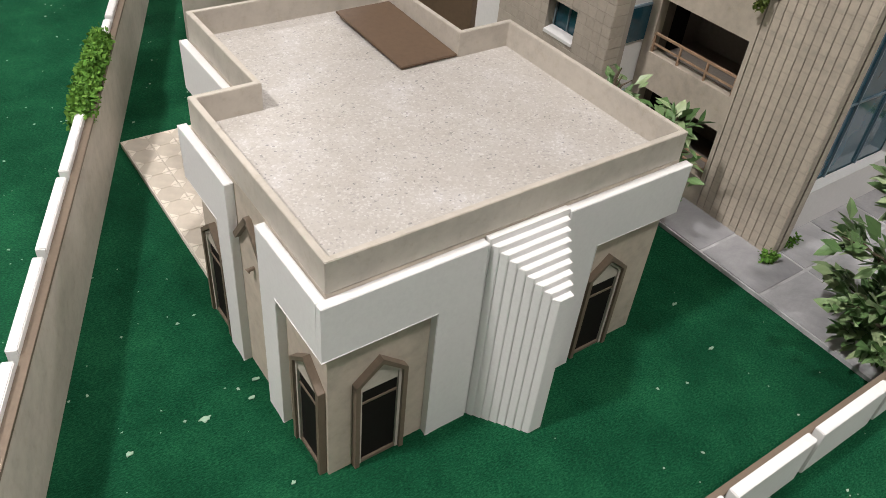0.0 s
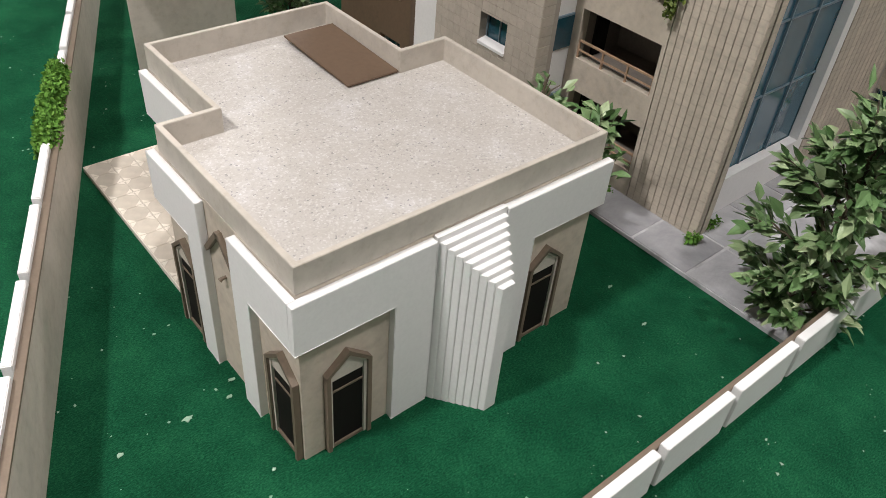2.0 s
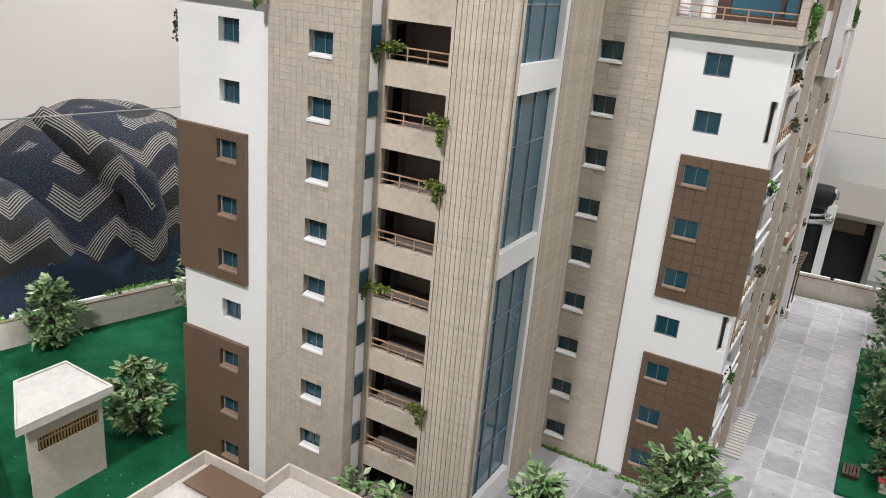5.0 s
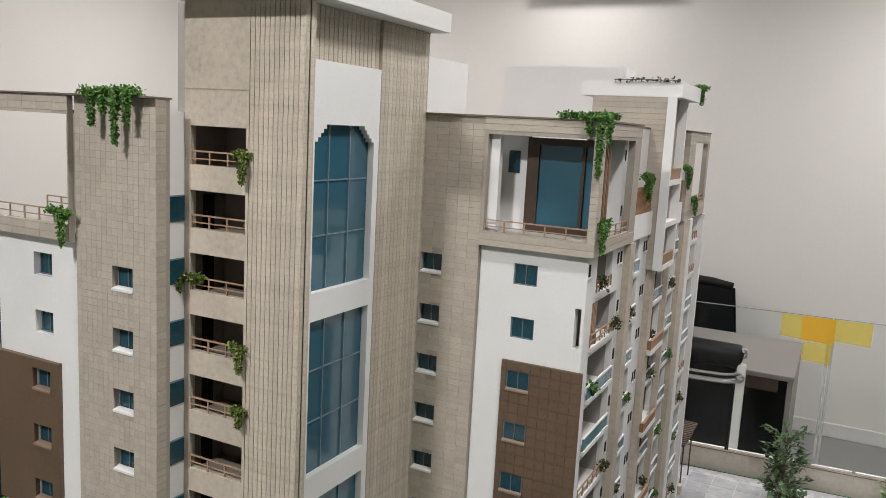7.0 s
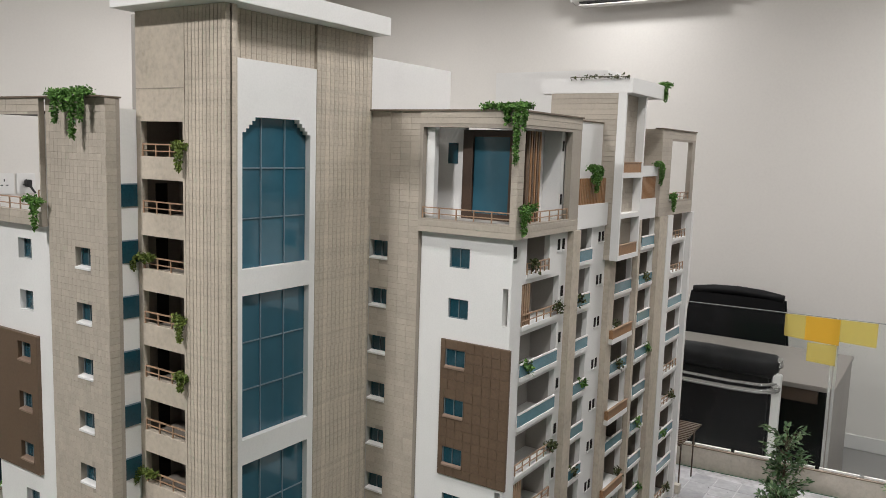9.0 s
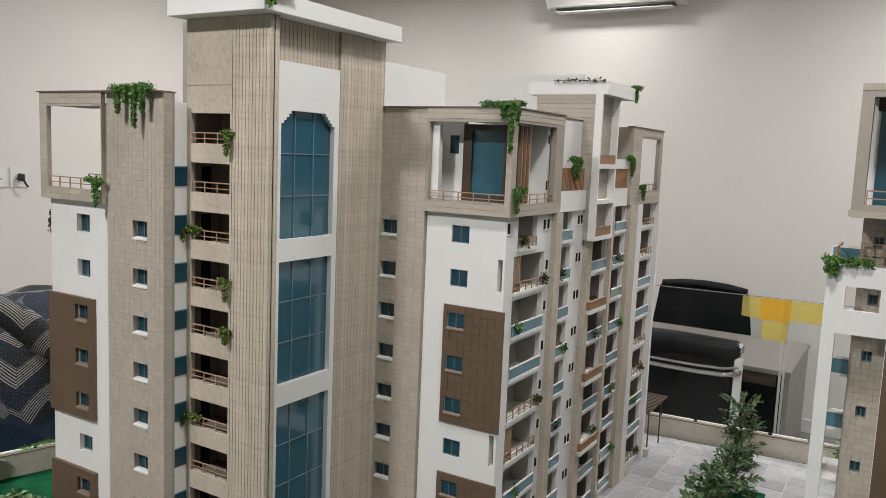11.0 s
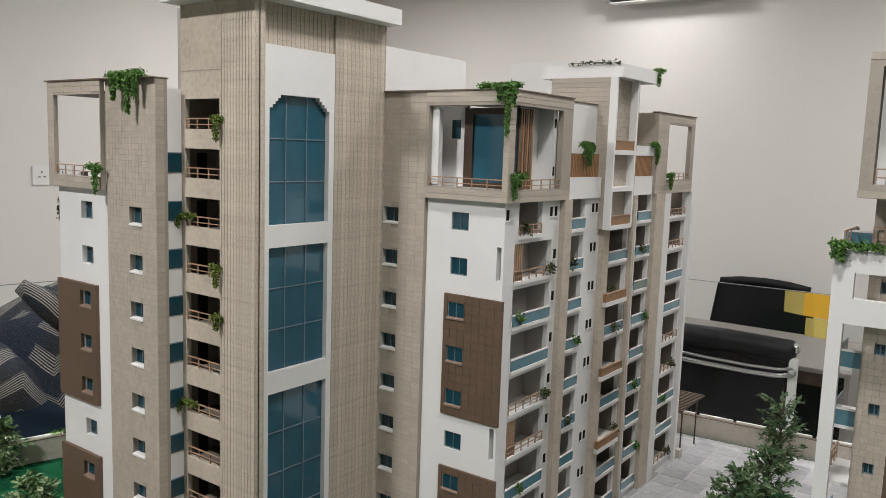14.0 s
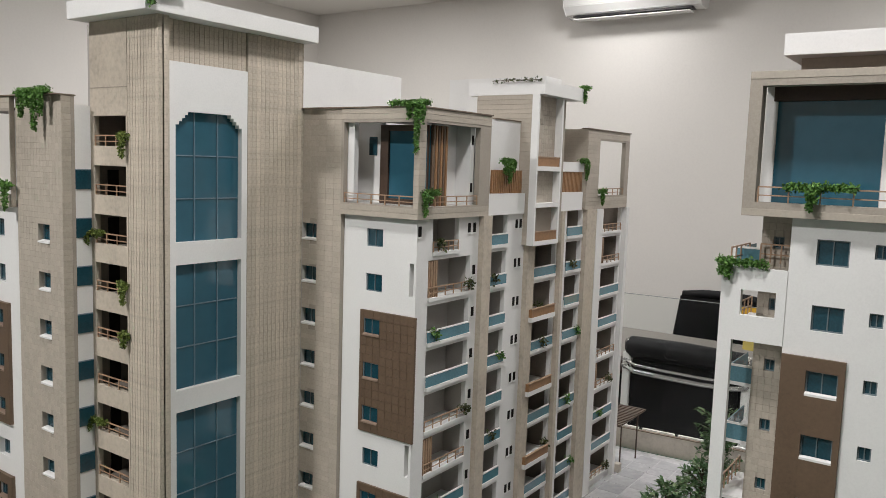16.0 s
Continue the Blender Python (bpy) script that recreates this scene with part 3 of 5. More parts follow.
for i in range(1, 9):
    y, d = 0.3145 - 0.0053 * i, 0.0051
    xl, xr = 0.284 + 0.004 * i, 0.3545 - 0.0032 * i
    part("plate", Geo().prism([(xl - 0.0028, y), (xl, y - d), (xr, y - d), (xr + 0.001, y)], 0, 0.18 - 0.0045 * i), WHITE, fin, bevel=0.0003)


def extrude(poly, y0, y1):
    g, k = Geo(), len(poly)
    g.v = [(x, y0, z) for x, z in poly] + [(x, y1, z) for x, z in poly]
    g.f = [tuple(reversed(range(k))), tuple(range(k, 2 * k))] + [(i, (i + 1) % k, k + (i + 1) % k, k + i) for i in range(k)]
    return g


def arch_frame(w, h, peak, t, y0, y1, foot=True):
    """The band between a pointed outline and one t inside it."""
    o = [(-w / 2, 0), (-w / 2, h), (0, h + peak), (w / 2, h), (w / 2, 0)]
    i = [(-w / 2 + t, 0), (-w / 2 + t, h - 0.3 * t), (0, h + peak - 1.3 * t), (w / 2 - t, h - 0.3 * t), (w / 2 - t, 0)]
    g = Geo()
    for k in range(4):
        a, b, c, d = o[k], o[k + 1], i[k + 1], i[k]
        g.face([(a[0], y0, a[1]), (b[0], y0, b[1]), (c[0], y0, c[1]), (d[0], y0, d[1])])
        for p, q in ((a, b), (c, d)):
            g.face([(p[0], y0, p[1]), (q[0], y0, q[1]), (q[0], y1, q[1]), (p[0], y1, p[1])])
    for p, q in ((o[0], i[0]), (o[4], i[4])):
        g.face([(p[0], y0, p[1]), (q[0], y0, q[1]), (q[0], y1, q[1]), (p[0], y1, p[1])])
    return g


def arched_door(parent, m):
    d = part("door", arch_frame(0.0415, 0.09, 0.0185, 0.0036, -0.0058, 0.0), TRIM, parent, "dark glazed door in a pointed brown frame", m=m)
    for nm, g, mat in (
        ("inner_frame", arch_frame(0.0342, 0.0876, 0.0148, 0.0024, -0.0035, 0.0), CREAM),
        ("spandrel", extrude([(-0.0145, 0.08), (0.0145, 0.08), (0.0145, 0.0862), (0, 0.0985), (-0.0145, 0.0862)], -0.0024, 0.0), CREAM),
        ("pane", Geo().box(-0.0146, 0.0146, -0.0012, 0.0, 0.003, 0.08), BLACK),
        ("transom", Geo().box(-0.0146, 0.0146, -0.0022, -0.0013, 0.066, 0.0678), TRIM),
        ("threshold", Geo().box(-0.0146, 0.0146, -0.003, -0.0, 0.0, 0.003), TRIM),
    ):
        part(nm, g, mat, d)
    return d


arched_door(mosque, facing("y", 0.2055, 0.315, 0))
arched_door(mosque, facing("y", 0.4185, 0.315, 0))
arched_door(mosque, facing("x", 0.166, 0.3385, 0))
arched_door(mosque, facing("x", 0.166, 0.499, 0))
arched_door(mosque, facing("x", 0.217, 0.6, 0))
g = Geo()
for s in (-1, 1):
    g.bar((0, -0.002, 0.03), (s * 0.024, -0.002, 0.0), 0.0045, 0.0045)
part("arch_band", g, TRIM, mosque, "brown pointed arch strip", m=facing("x", 0.166, 0.423, 0.134))
part("wall_lamp", Geo().tube([(0.166, 0.424, 0.118), (0.162, 0.424, 0.118), (0.1605, 0.424, 0.117)], [0.0016, 0.0016, 0.0024], 10), TRIM, mosque, "tiny brass wall lamp")

# tiled plaza beside the mosque
plaza = thing("plaza", 0.2, 0.67, 0, "thin raised plaza of square patterned tiles beside the mosque", "plaza")
part("slab", Geo().box(0.171, 0.228, 0.545, 0.805, 0.0, 0.006), PLAZALIGHT, plaza)
part("slab", Geo().box(0.228, 0.5, 0.668, 0.805, 0.0, 0.006), PLAZALIGHT, plaza)
ptile = slab_mesh("tile", 0.026, 0.0253, 0.0005, PLAZA)
inlay = Geo()
for k in range(4):
    c, s = math.cos(k * math.pi / 2), math.sin(k * math.pi / 2)
    tri = [(0.0124, 0.0124), (0.0124, 0.0052), (0.0052, 0.0124)]
    inlay.prism([(0.0128 + c * x - s * y, 0.0128 + s * x + c * y) for x, y in tri], 0.0005, 0.0009)
inlay = inlay.mesh("inlay")
inlay.materials.append(PLAZALIGHT)
for i in range(12):
    for j in range(10):
        x, y = 0.172 + i * 0.0265, 0.546 + j * 0.0258
        if (i > 1 and y < 0.668) or x > 0.47:
            continue
        t = part("tile", ptile, PLAZA, plaza, m=Matrix.Translation((x, y, 0.006)))
        part("inlay", inlay, PLAZALIGHT, t)

# ---- guard hut ----
hut = thing("guard_hut", 0.39, 1.05, 0, "cream card hut with white overhanging roof and slatted vent", "hut")
HX0, HX1, HY0, HZ = 0.319, 0.469, 0.988, 0.179
part("wall", Geo().panel("y", HY0, 0.004, HX0, HX1, 0, HZ, [(0.336, 0.46, 0.108, 0.137)]), CREAM, hut)
part("wall", Geo().prism([(HX0, HY0 + 0.0041), (HX0 + 0.004, HY0 + 0.0041), (0.376, 1.083), (0.372, 1.083)], 0, HZ), CREAM, hut)
part("wall", Geo().box(HX1 - 0.004, HX1, HY0 + 0.0041, 1.083, 0, HZ), CREAM, hut)
part("wall", Geo().box(0.372, HX1, 1.0831, 1.087, 0, HZ), CREAM, hut)
part("vent_backing", Geo().box(0.33, 0.462, HY0 + 0.008, HY0 + 0.01, 0.1, 0.145), BLACK, hut)
for k in range(20):
    part("vent_slat", Geo().box(0.3385 + k * 0.0062, 0.3412 + k * 0.0062, HY0 + 0.001, HY0 + 0.004, 0.108, 0.137), GOLDWOOD, hut)
part("vent_rail", Geo().box(0.336, 0.46, HY0 - 0.001, HY0 + 0.0008, 0.128, 0.1305), GOLDWOOD, hut)
ROOF = [(0.281, 0.957), (0.47, 0.953), (0.476, 1.098), (0.371, 1.102)]
part("roof", Geo().prism(ROOF, HZ + 0.0004, 0.193), OFFWHITE, hut, bevel=0.0006)
part("roof_rim", ring(ROOF, 0.004, 0.1932, 0.196), OFFWHITE, hut)

# ---- apartment building ----
FL0, FH = 0.0225, 0.0994       # first floor level and storey height
XT, XL, XW = 0.668, 0.6, 1.072  # tower front, left wing front, right wing front
YS = -0.005                    # south facade
tower = thing("apartment_building", 1.3, 0.4, 0.0, "model apartment block in beige tile, white and brown panels", "apartment building", "apartment buildings")


def fl(k):
    return FL0 + FH * k


def window_meshes(w, h, deep):
    """Window leaf with frame, mullion, pane and white sill, made facing -y with its opening's corner at the origin's middle."""
    fr = Geo().panel("y", deep - 0.002, 0.0025, -w / 2, w / 2, 0, h, [(-w / 2 + 0.0022, -0.0008, 0.002, h - 0.002), (0.0008, w / 2 - 0.0022, 0.002, h - 0.002)])
    pn = Geo().box(-w / 2, w / 2, deep, deep + 0.001, 0, h)
    si = Geo()
    si.v = [(-w / 2, -0.002, 0.0), (w / 2, -0.002, 0.0), (w / 2, deep - 0.002, 0.0), (-w / 2, deep - 0.002, 0.0), (-w / 2, -0.002, 0.0035), (w / 2, -0.002, 0.0035), (w / 2, deep - 0.002, 0.006), (-w / 2, deep - 0.002, 0.006)]
    si.f = [(3, 2, 1, 0), (4, 5, 6, 7), (0, 1, 5, 4), (1, 2, 6, 5), (2, 3, 7, 6), (3, 0, 4, 7)]
    out = []
    for nm, g, mat in (("window", fr, FRAMEGREY), ("pane", pn, TEAL), ("sill", si, WHITE)):
        me = g.mesh(nm)
        me.materials.append(mat)
        out.append(me)
    return out


WIN = window_meshes(0.0455, 0.039, 0.013)
WINB = window_meshes(0.0455, 0.039, 0.005)
for kit in (WIN, WINB):
    kit.append(kit[2].copy())
    kit[3].materials[0] = TANSILL


def window(kit, axis, u, v, plane, parent, sill=True):
    x, y = (plane, u) if axis == "x" else (u, plane)
    w = part("window", kit[0], FRAMEGREY, parent, m=facing(axis, x, y, v))
    part("pane", kit[1], TEAL, w)
    if sill == "brown":
        part("sill", kit[3], TANSILL, w)
    elif sill:
        part("sill", kit[2], WHITE, w)
    return w


def hole(u, v, w=0.0455, h=0.039):
    return (u - w / 2, u + w / 2, v, v + h)


# left wing
LT, LW = 0.594, 0.784          # window middles on the tiled and on the white part
wt = [0.834 - 0.0 + FH * (k - 8) for k in range(9)]   # window sills, storey by storey
wl = [z - 0.004 for z in wt]
holes = [hole(LT, z) for z in wl]
part("tiled_wall", Geo().panel("x", XL, 0.02, 0.522, 0.698, 0, 1.128, holes), GROUT, tower)
part("tiling", Geo().tiles("x", XL, 0.522, 0.698, 0, 1.128, 0.0118, 0.0118, 0.00045, 0.0005, holes), TILE, tower, "beige wall tiles", kind="stuff")
part("tiling", Geo().tiles("y", 0.522, XL, 0.62, 0, 1.128, 0.02, 0.0118, 0.0006, 0.0007), TILE, tower, "beige wall tiles", kind="stuff")
part("side_wall", Geo().panel("y", 0.5225, 0.01, 0.6205, 0.628, 0, 1.128), GROUT, tower)
for z in wl:
    window(WIN, "x", LT, z, XL, tower)
holes = [hole(LW, z) for z in wl]
part("white_wall", Geo().panel("x", XL + 0.002, 0.02, 0.6985, 0.9, 0, 0.897, holes), WHITE, tower)
for k, z in enumerate(wl):
    window(WIN, "x", LW, z, XL + (0.002 if k in (3, 7, 8) else -0.006), tower, False if k in (3, 7, 8) else "brown")
for z0, z1 in ((0.0, 0.293), (0.414, 0.686)):
    part("brown_panel", Geo().panel("x", XL - 0.006, 0.0078, 0.742, 0.902, z0, z1, holes), BROWN, tower, bevel=0.0004)

# white strip of corner windows beside the tower
part("strip_wall", Geo().panel("y", 0.534, 0.02, 0.621, 0.69, 0, 1.112), WHITE, tower)
for k in range(10):
    s = part("strip_window", Geo().box(0.6215, 0.667, 0.5315, 0.5338, fl(k) + 0.026, fl(k) + 0.065), TEAL, tower)
    part("frame", Geo().box(0.6215, 0.667, 0.5312, 0.5339, fl(k) + 0.0645, fl(k) + 0.0665), MULLION, s)

# penthouse frame of the left wing
g = Geo()
g.panel("x", 0.588, 0.01, 0.6985, 0.914, 0.898, 1.128, [(0.701, 0.888, 0.925, 1.099)])
part("penthouse_frame", g, GROUT, tower)
part("tiling", Geo().tiles("x", 0.588, 0.6985, 0.914, 0.898, 1.128, 0.038, 0.0118, 0.0006, 0.0007, [(0.701, 0.888, 0.925, 1.099)]), TILE, tower, "beige wall tiles", kind="stuff")
part("penthouse_coping", Geo().box(0.584, 0.63, 0.52, 0.92, 1.1283, 1.131), TRIM, tower)
part("terrace_return", Geo().box(0.5985, 0.66, 0.6985, 0.709, 0.9125, 1.1), WHITE, tower)
part("terrace_ceiling", Geo().box(0.5985, 0.7, 0.71, 0.9, 1.1005, 1.106), DARKWOOD, tower, "dark brown terrace ceiling")
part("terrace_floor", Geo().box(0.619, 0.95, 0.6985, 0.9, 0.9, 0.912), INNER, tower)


def wood_rail(parent, a, b, height=0.024, posts=4):
    """Two-bar tan railing from a to b."""
    a, b = Vector(a), Vector(b)
    r = part("railing", Geo().bar(a + Vector((0, 0, height)), b + Vector((0, 0, height)), 0.0026, 0.0022), WOOD, parent, "tan wooden railing")
    part("rail", Geo().bar(a + Vector((0, 0, height * 0.45)), b + Vector((0, 0, height * 0.45)), 0.0018), WOOD, r, m=r.matrix_basis.inverted())
    for i in range(posts + 1):
        p = a.lerp(b, i / posts)
        part("post", Geo().bar(p, p + Vector((0, 0, height)), 0.0022), WOOD, r)
    return r


def glass_rail(parent, x0, x1, y, z, h=0.027):
    """White kerb with a blue glass balustrade."""
    r = part("balustrade", Geo().box(x0, x1, y - 0.001, y + 0.001, z + 0.0005, z + h - 0.003), RAILGLASS, parent, "pale blue glass balustrade")
    part("top_rail", Geo().box(x0, x1, y - 0.002, y + 0.002, z + h - 0.0029, z + h), WHITE, r)
    part("kerb", Geo().box(x0, x1, y - 0.003, y + 0.003, z - 0.008, z), WHITE, r)
    return r


wood_rail(tower, (0.592, 0.702, 0.925), (0.592, 0.887, 0.925), 0.022, 5)
wood_rail(tower, (0.7, 0.712, 0.93), (0.7, 0.903, 0.93), 0.02, 5)

# tower
op = [(0.41, 0.521, fl(k) + 0.0155, fl(k) + 0.0755) for k in range(11)]
part("tower_front", Geo().panel("x", XT, 0.012, 0.405, 0.533, 0, 1.278, op), BEIGE, tower)
part("tower_front", Geo().panel("x", XT + 0.0015, 0.012, 0.3065, 0.4045, 0, 1.278), RIBBACK, tower)
part("groove", Geo().box(XT - 0.0006, XT, 0.405, 0.533, 1.147, 1.1485), GROUT, tower)
rib = Geo().box(-0.0041, 0.0041, -0.0009, 0, 0, 1.278).mesh("slat", 0.0003)
rib.materials.append(SLAT)
for i in range(11):
    part("slat", rib, SLAT, tower, m=facing("x", XT + 0.001, 0.311 + i * 0.0089, 0))
part("corner_bead", Geo().box(XT - 0.0002, XT + 0.0015, 0.30545, 0.3068, 0, 1.2779), SLAT, tower)
part("corner_strip", Geo().panel("y", 0.3065, 0.02, XT + 0.0016, 0.6935, 0, 1.278), BEIGE, tower)
for i in range(2):
    part("slat", rib, SLAT, tower, m=facing("y", XT + 0.006 + i * 0.011, 0.3065, 0))
for k in range(11):
    z = fl(k)
    # Recess walls and ceiling carry part of their shade in the brown.
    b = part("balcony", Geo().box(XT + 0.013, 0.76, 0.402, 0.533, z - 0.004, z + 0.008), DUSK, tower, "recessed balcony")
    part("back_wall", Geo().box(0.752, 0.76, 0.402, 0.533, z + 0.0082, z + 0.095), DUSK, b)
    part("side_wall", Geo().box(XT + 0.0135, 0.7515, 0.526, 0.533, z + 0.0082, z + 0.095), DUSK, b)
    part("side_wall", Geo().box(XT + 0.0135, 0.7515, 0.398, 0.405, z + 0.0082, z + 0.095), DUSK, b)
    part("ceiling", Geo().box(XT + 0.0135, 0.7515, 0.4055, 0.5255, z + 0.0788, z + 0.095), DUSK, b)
    if k not in (10,):
        # Flat black sheets paint the dark of door openings on the walls.
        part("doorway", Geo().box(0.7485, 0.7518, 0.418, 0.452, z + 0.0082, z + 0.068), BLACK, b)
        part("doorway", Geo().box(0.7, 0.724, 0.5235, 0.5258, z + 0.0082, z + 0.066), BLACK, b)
    wood_rail(tower, (XT + 0.003, 0.411, z + 0.0155), (XT + 0.003, 0.52, z + 0.0155), 0.021, 3)

# glazed south face of the tower
GL = [(0.718, 0.882, 0.846, 1.078), (0.718, 0.882, 0.545, 0.801), (0.718, 0.882, 0.055, 0.5)]
steps = [(0.726, 0.874, 1.078, 1.0845), (0.733, 0.867, 1.0845, 1.091), (0.74, 0.86, 1.091, 1.0975), (0.747, 0.853, 1.0975, 1.104)]
part("white_surround", Geo().panel("y", 0.322, 0.012, 0.694, 0.897, 0, 1.198, GL + steps), WHITE, tower)
for x0, x1, z0, z1 in GL:
    top = 1.104 if z1 > 1 else z1
    cw = part("curtain_wall", Geo().box(x0 - 0.002, x1 + 0.002, 0.335, 0.337, z0 - 0.002, top + 0.002), BLUE, tower, "blue glazed curtain wall")
    for x in (0.7705, 0.8275):
        part("mullion", Geo().box(x - 0.0011, x + 0.0011, 0.3325, 0.3349, z0, top), MULLION, cw)
    nz = max(2, round((top - z0) / 0.083))
    for i in range(1, nz):
        z = z0 + (top - z0) * i / nz
        part("transom", Geo().box(x0, x1, 0.333, 0.3348, z - 0.0011, z + 0.0011), MULLION, cw)
part("south_wall", Geo().box(0.694, 0.8975, 0.3285, 0.345, 1.1982, 1.278), RIBBACK, tower)
part("south_wall", Geo().box(0.8975, 1.06, 0.322, 0.345, 0, 1.278), RIBBACK, tower)
part("junction", Geo().box(1.0602, 1.09, 0.3217, 0.345, 0, 1.1318), RIBBACK, tower)
rib2 = Geo().box(-0.0055, 0.0055, -0.0012, 0, 0, 0.0796).mesh("slat", 0.0005)
rib2.materials.append(SLAT)
for i in range(17):
    part("slat", rib2, SLAT, tower, m=facing("y", 0.7003 + i * 0.0119, 0.3285, 1.1983))
rib3 = Geo().box(-0.0058, 0.0058, -0.0008, 0, 0, 1.277).mesh("slat", 0.0003)
rib3.materials.append(SLAT)
for i in range(13):
    part("slat", rib3, SLAT, tower, m=facing("y", 0.9035 + i * 0.0121, 0.322, 0))
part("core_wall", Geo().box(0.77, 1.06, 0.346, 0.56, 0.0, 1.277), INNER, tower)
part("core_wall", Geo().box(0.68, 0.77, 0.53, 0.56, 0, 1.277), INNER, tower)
part("roof_slab", Geo().box(0.628, 1.068, 0.284, 0.545, 1.2785, 1.313), WHITE, tower, "white overhanging roof slab", bevel=0.0006)

# right wing front
RT, RW = 0.298, 0.11
holes = [hole(RT, z) for z in wt]
part("tiled_wall", Geo().panel("x", XW - 0.01, 0.02, 0.2005, 0.3215, 0, 1.132, holes), GROUT, tower)
part("tiling", Geo().tiles("x", XW - 0.01, 0.2005, 0.3215, 0, 1.132, 0.0242, 0.0118, 0.00045, 0.0006, holes), TILE, tower, "beige wall tiles", kind="stuff")
for z in wt:
    window(WIN, "x", RT, z, XW - 0.01, tower)
holes = [hole(RW, z) for z in wt]
brown_rows = (0, 1, 2, 4, 5, 6)
part("white_wall", Geo().panel("x", XW + 0.001, 0.02, 0.018, 0.2, 0, 0.9, holes).panel("x", XW + 0.001, 0.02, YS, 0.018, 0, 0.9, [(0.001, 0.0125, fl(k) + 0.016, fl(k) + 0.088) for k in (3, 7)]), WHITE, tower)
for k, z in enumerate(wt):
    window(WINB, "x", RW, z, XW + (-0.005 if k in brown_rows else 0.001), tower, "brown" if k in brown_rows else False)
for z0, z1 in ((0.0, 0.294), (0.416, 0.692)):
    bp = part("brown_panel", Geo().panel("x", XW - 0.004, 0.0048, YS - 0.006, 0.143, z0, z1, holes), BROWN, tower)
    part("brown_tiles", Geo().tiles("x", XW - 0.004, YS - 0.006, 0.143, z0, z1, 0.0186, 0.0196, 0.0009, 0.0009, holes), BROWN, bp, kind="stuff")

# penthouse at the south-west corner
BF, BS = 1.058, -0.016
front = (-0.003, 0.1925, 0.927, 1.102)
side = (1.081, 1.288, 0.927, 1.103)
part("penthouse_frame", Geo().panel("x", BF, 0.013, BS + 0.0137, 0.2, 0.9005, 1.132, [front]), GROUT, tower)
part("penthouse_frame", Geo().panel("y", BS, 0.0135, BF, 1.334, 0.9005, 1.132, [side]), GROUT, tower)
part("tiling", Geo().tiles("x", BF, BS, 0.2, 0.9005, 1.132, 0.4, 0.0118, 0.0006, 0.0007, [front]), TILE, tower, "beige wall tiles", kind="stuff")
part("tiling", Geo().tiles("y", BS, BF, 1.334, 0.9005, 1.132, 0.4, 0.0118, 0.0006, 0.0007, [side]), TILE, tower, "beige wall tiles", kind="stuff")
part("penthouse_coping", Geo().box(BF - 0.003, BF + 0.03, BS - 0.003, 0.33, 1.1323, 1.1353), TRIM, tower)
part("penthouse_coping", Geo().box(BF + 0.0305, 1.337, BS - 0.003, BS + 0.03, 1.1323, 1.1353), TRIM, tower)
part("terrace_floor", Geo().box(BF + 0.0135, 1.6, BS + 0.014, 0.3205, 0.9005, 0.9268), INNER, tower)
part("terrace_wall", Geo().box(1.13, 1.14, 0.1405, 0.3205, 0.927, 1.127), WHITE, tower)
part("terrace_wall", Geo().box(1.187, 1.5, 0.04, 0.05, 0.927, 1.13), WHITE, tower)
part("terrace_pier", Geo().box(1.0716, 1.086, 0.174, 0.1995, 0.927, 1.1055), WHITE, tower)
part("terrace_pier", Geo().box(1.272, 1.2878, 0.0, 0.0395, 0.927, 1.1055), WHITE, tower)
part("terrace_window", Geo().box(1.1275, 1.1298, 0.157, 0.179, 1.033, 1.074), TEAL, tower)
for zs in (0.956, 1.064):
    part("slit_window", Geo().box(1.276, 1.2835, -0.0008, 0.0008, zs, zs + 0.021), BLACK, tower)
bay = part("glazed_bay", Geo().box(1.125, 1.186, 0.009, 0.1395, 0.927, 1.098), BLUE, tower, "blue glazed corner bay in dark wood")
for y0, y1 in ((0.008, 0.0105), (0.03, 0.036), (0.117, 0.1395)):
    part("frame", Geo().box(1.1195, 1.1247, y0, y1, 0.927, 1.1), DARKWOOD, bay)
for y0, y1 in ((0.0106, 0.0299), (0.0361, 0.1169)):
    part("frame", Geo().box(1.1195, 1.1247, y0, y1, 1.087, 1.1), DARKWOOD, bay)
    part("frame", Geo().box(1.1195, 1.1247, y0, y1, 0.927, 0.939), DARKWOOD, bay)
part("panel", Geo().box(1.13, 1.1868, 0.0065, 0.0088, 0.927, 1.1), DARKWOOD, bay)
for i in range(6):
    part("slat", Geo().box(1.1315 + i * 0.0094, 1.1368 + i * 0.0094, 0.0015, 0.0063, 0.927, 1.1), BROWN if i % 2 == 0 else AMBER, bay)
part("terrace_ceiling", Geo().box(BF + 0.0135, 1.35, BS + 0.014, 0.138, 1.106, 1.112), DARKWOOD, tower, "dark brown terrace ceiling")
for i in range(8):
    part("pergola_bar", Geo().box(BF + 0.0135, 1.1298, 0.142 + i * 0.0105, 0.1452 + i * 0.0105, 1.106, 1.114), DARKWOOD, tower)
wood_rail(tower, (BF + 0.004, -0.002, 0.927), (BF + 0.004, 0.192, 0.927), 0.021, 5)
wood_rail(tower, (1.082, BS + 0.004, 0.927), (1.287, BS + 0.004, 0.927), 0.021, 5)

# south facade, bay by bay
BAYS = {"a": (1.116, 1.28), "b": (1.358, 1.442), "c": (1.57, 1.708), "d": (1.772, 1.866), "e": (2.0, 2.158)}


def span(nm, k):
    """The opening of a bay at a storey; the corner bay narrows at the top."""
    return (1.129, 1.229) if nm == "a" and k == 8 else BAYS[nm]


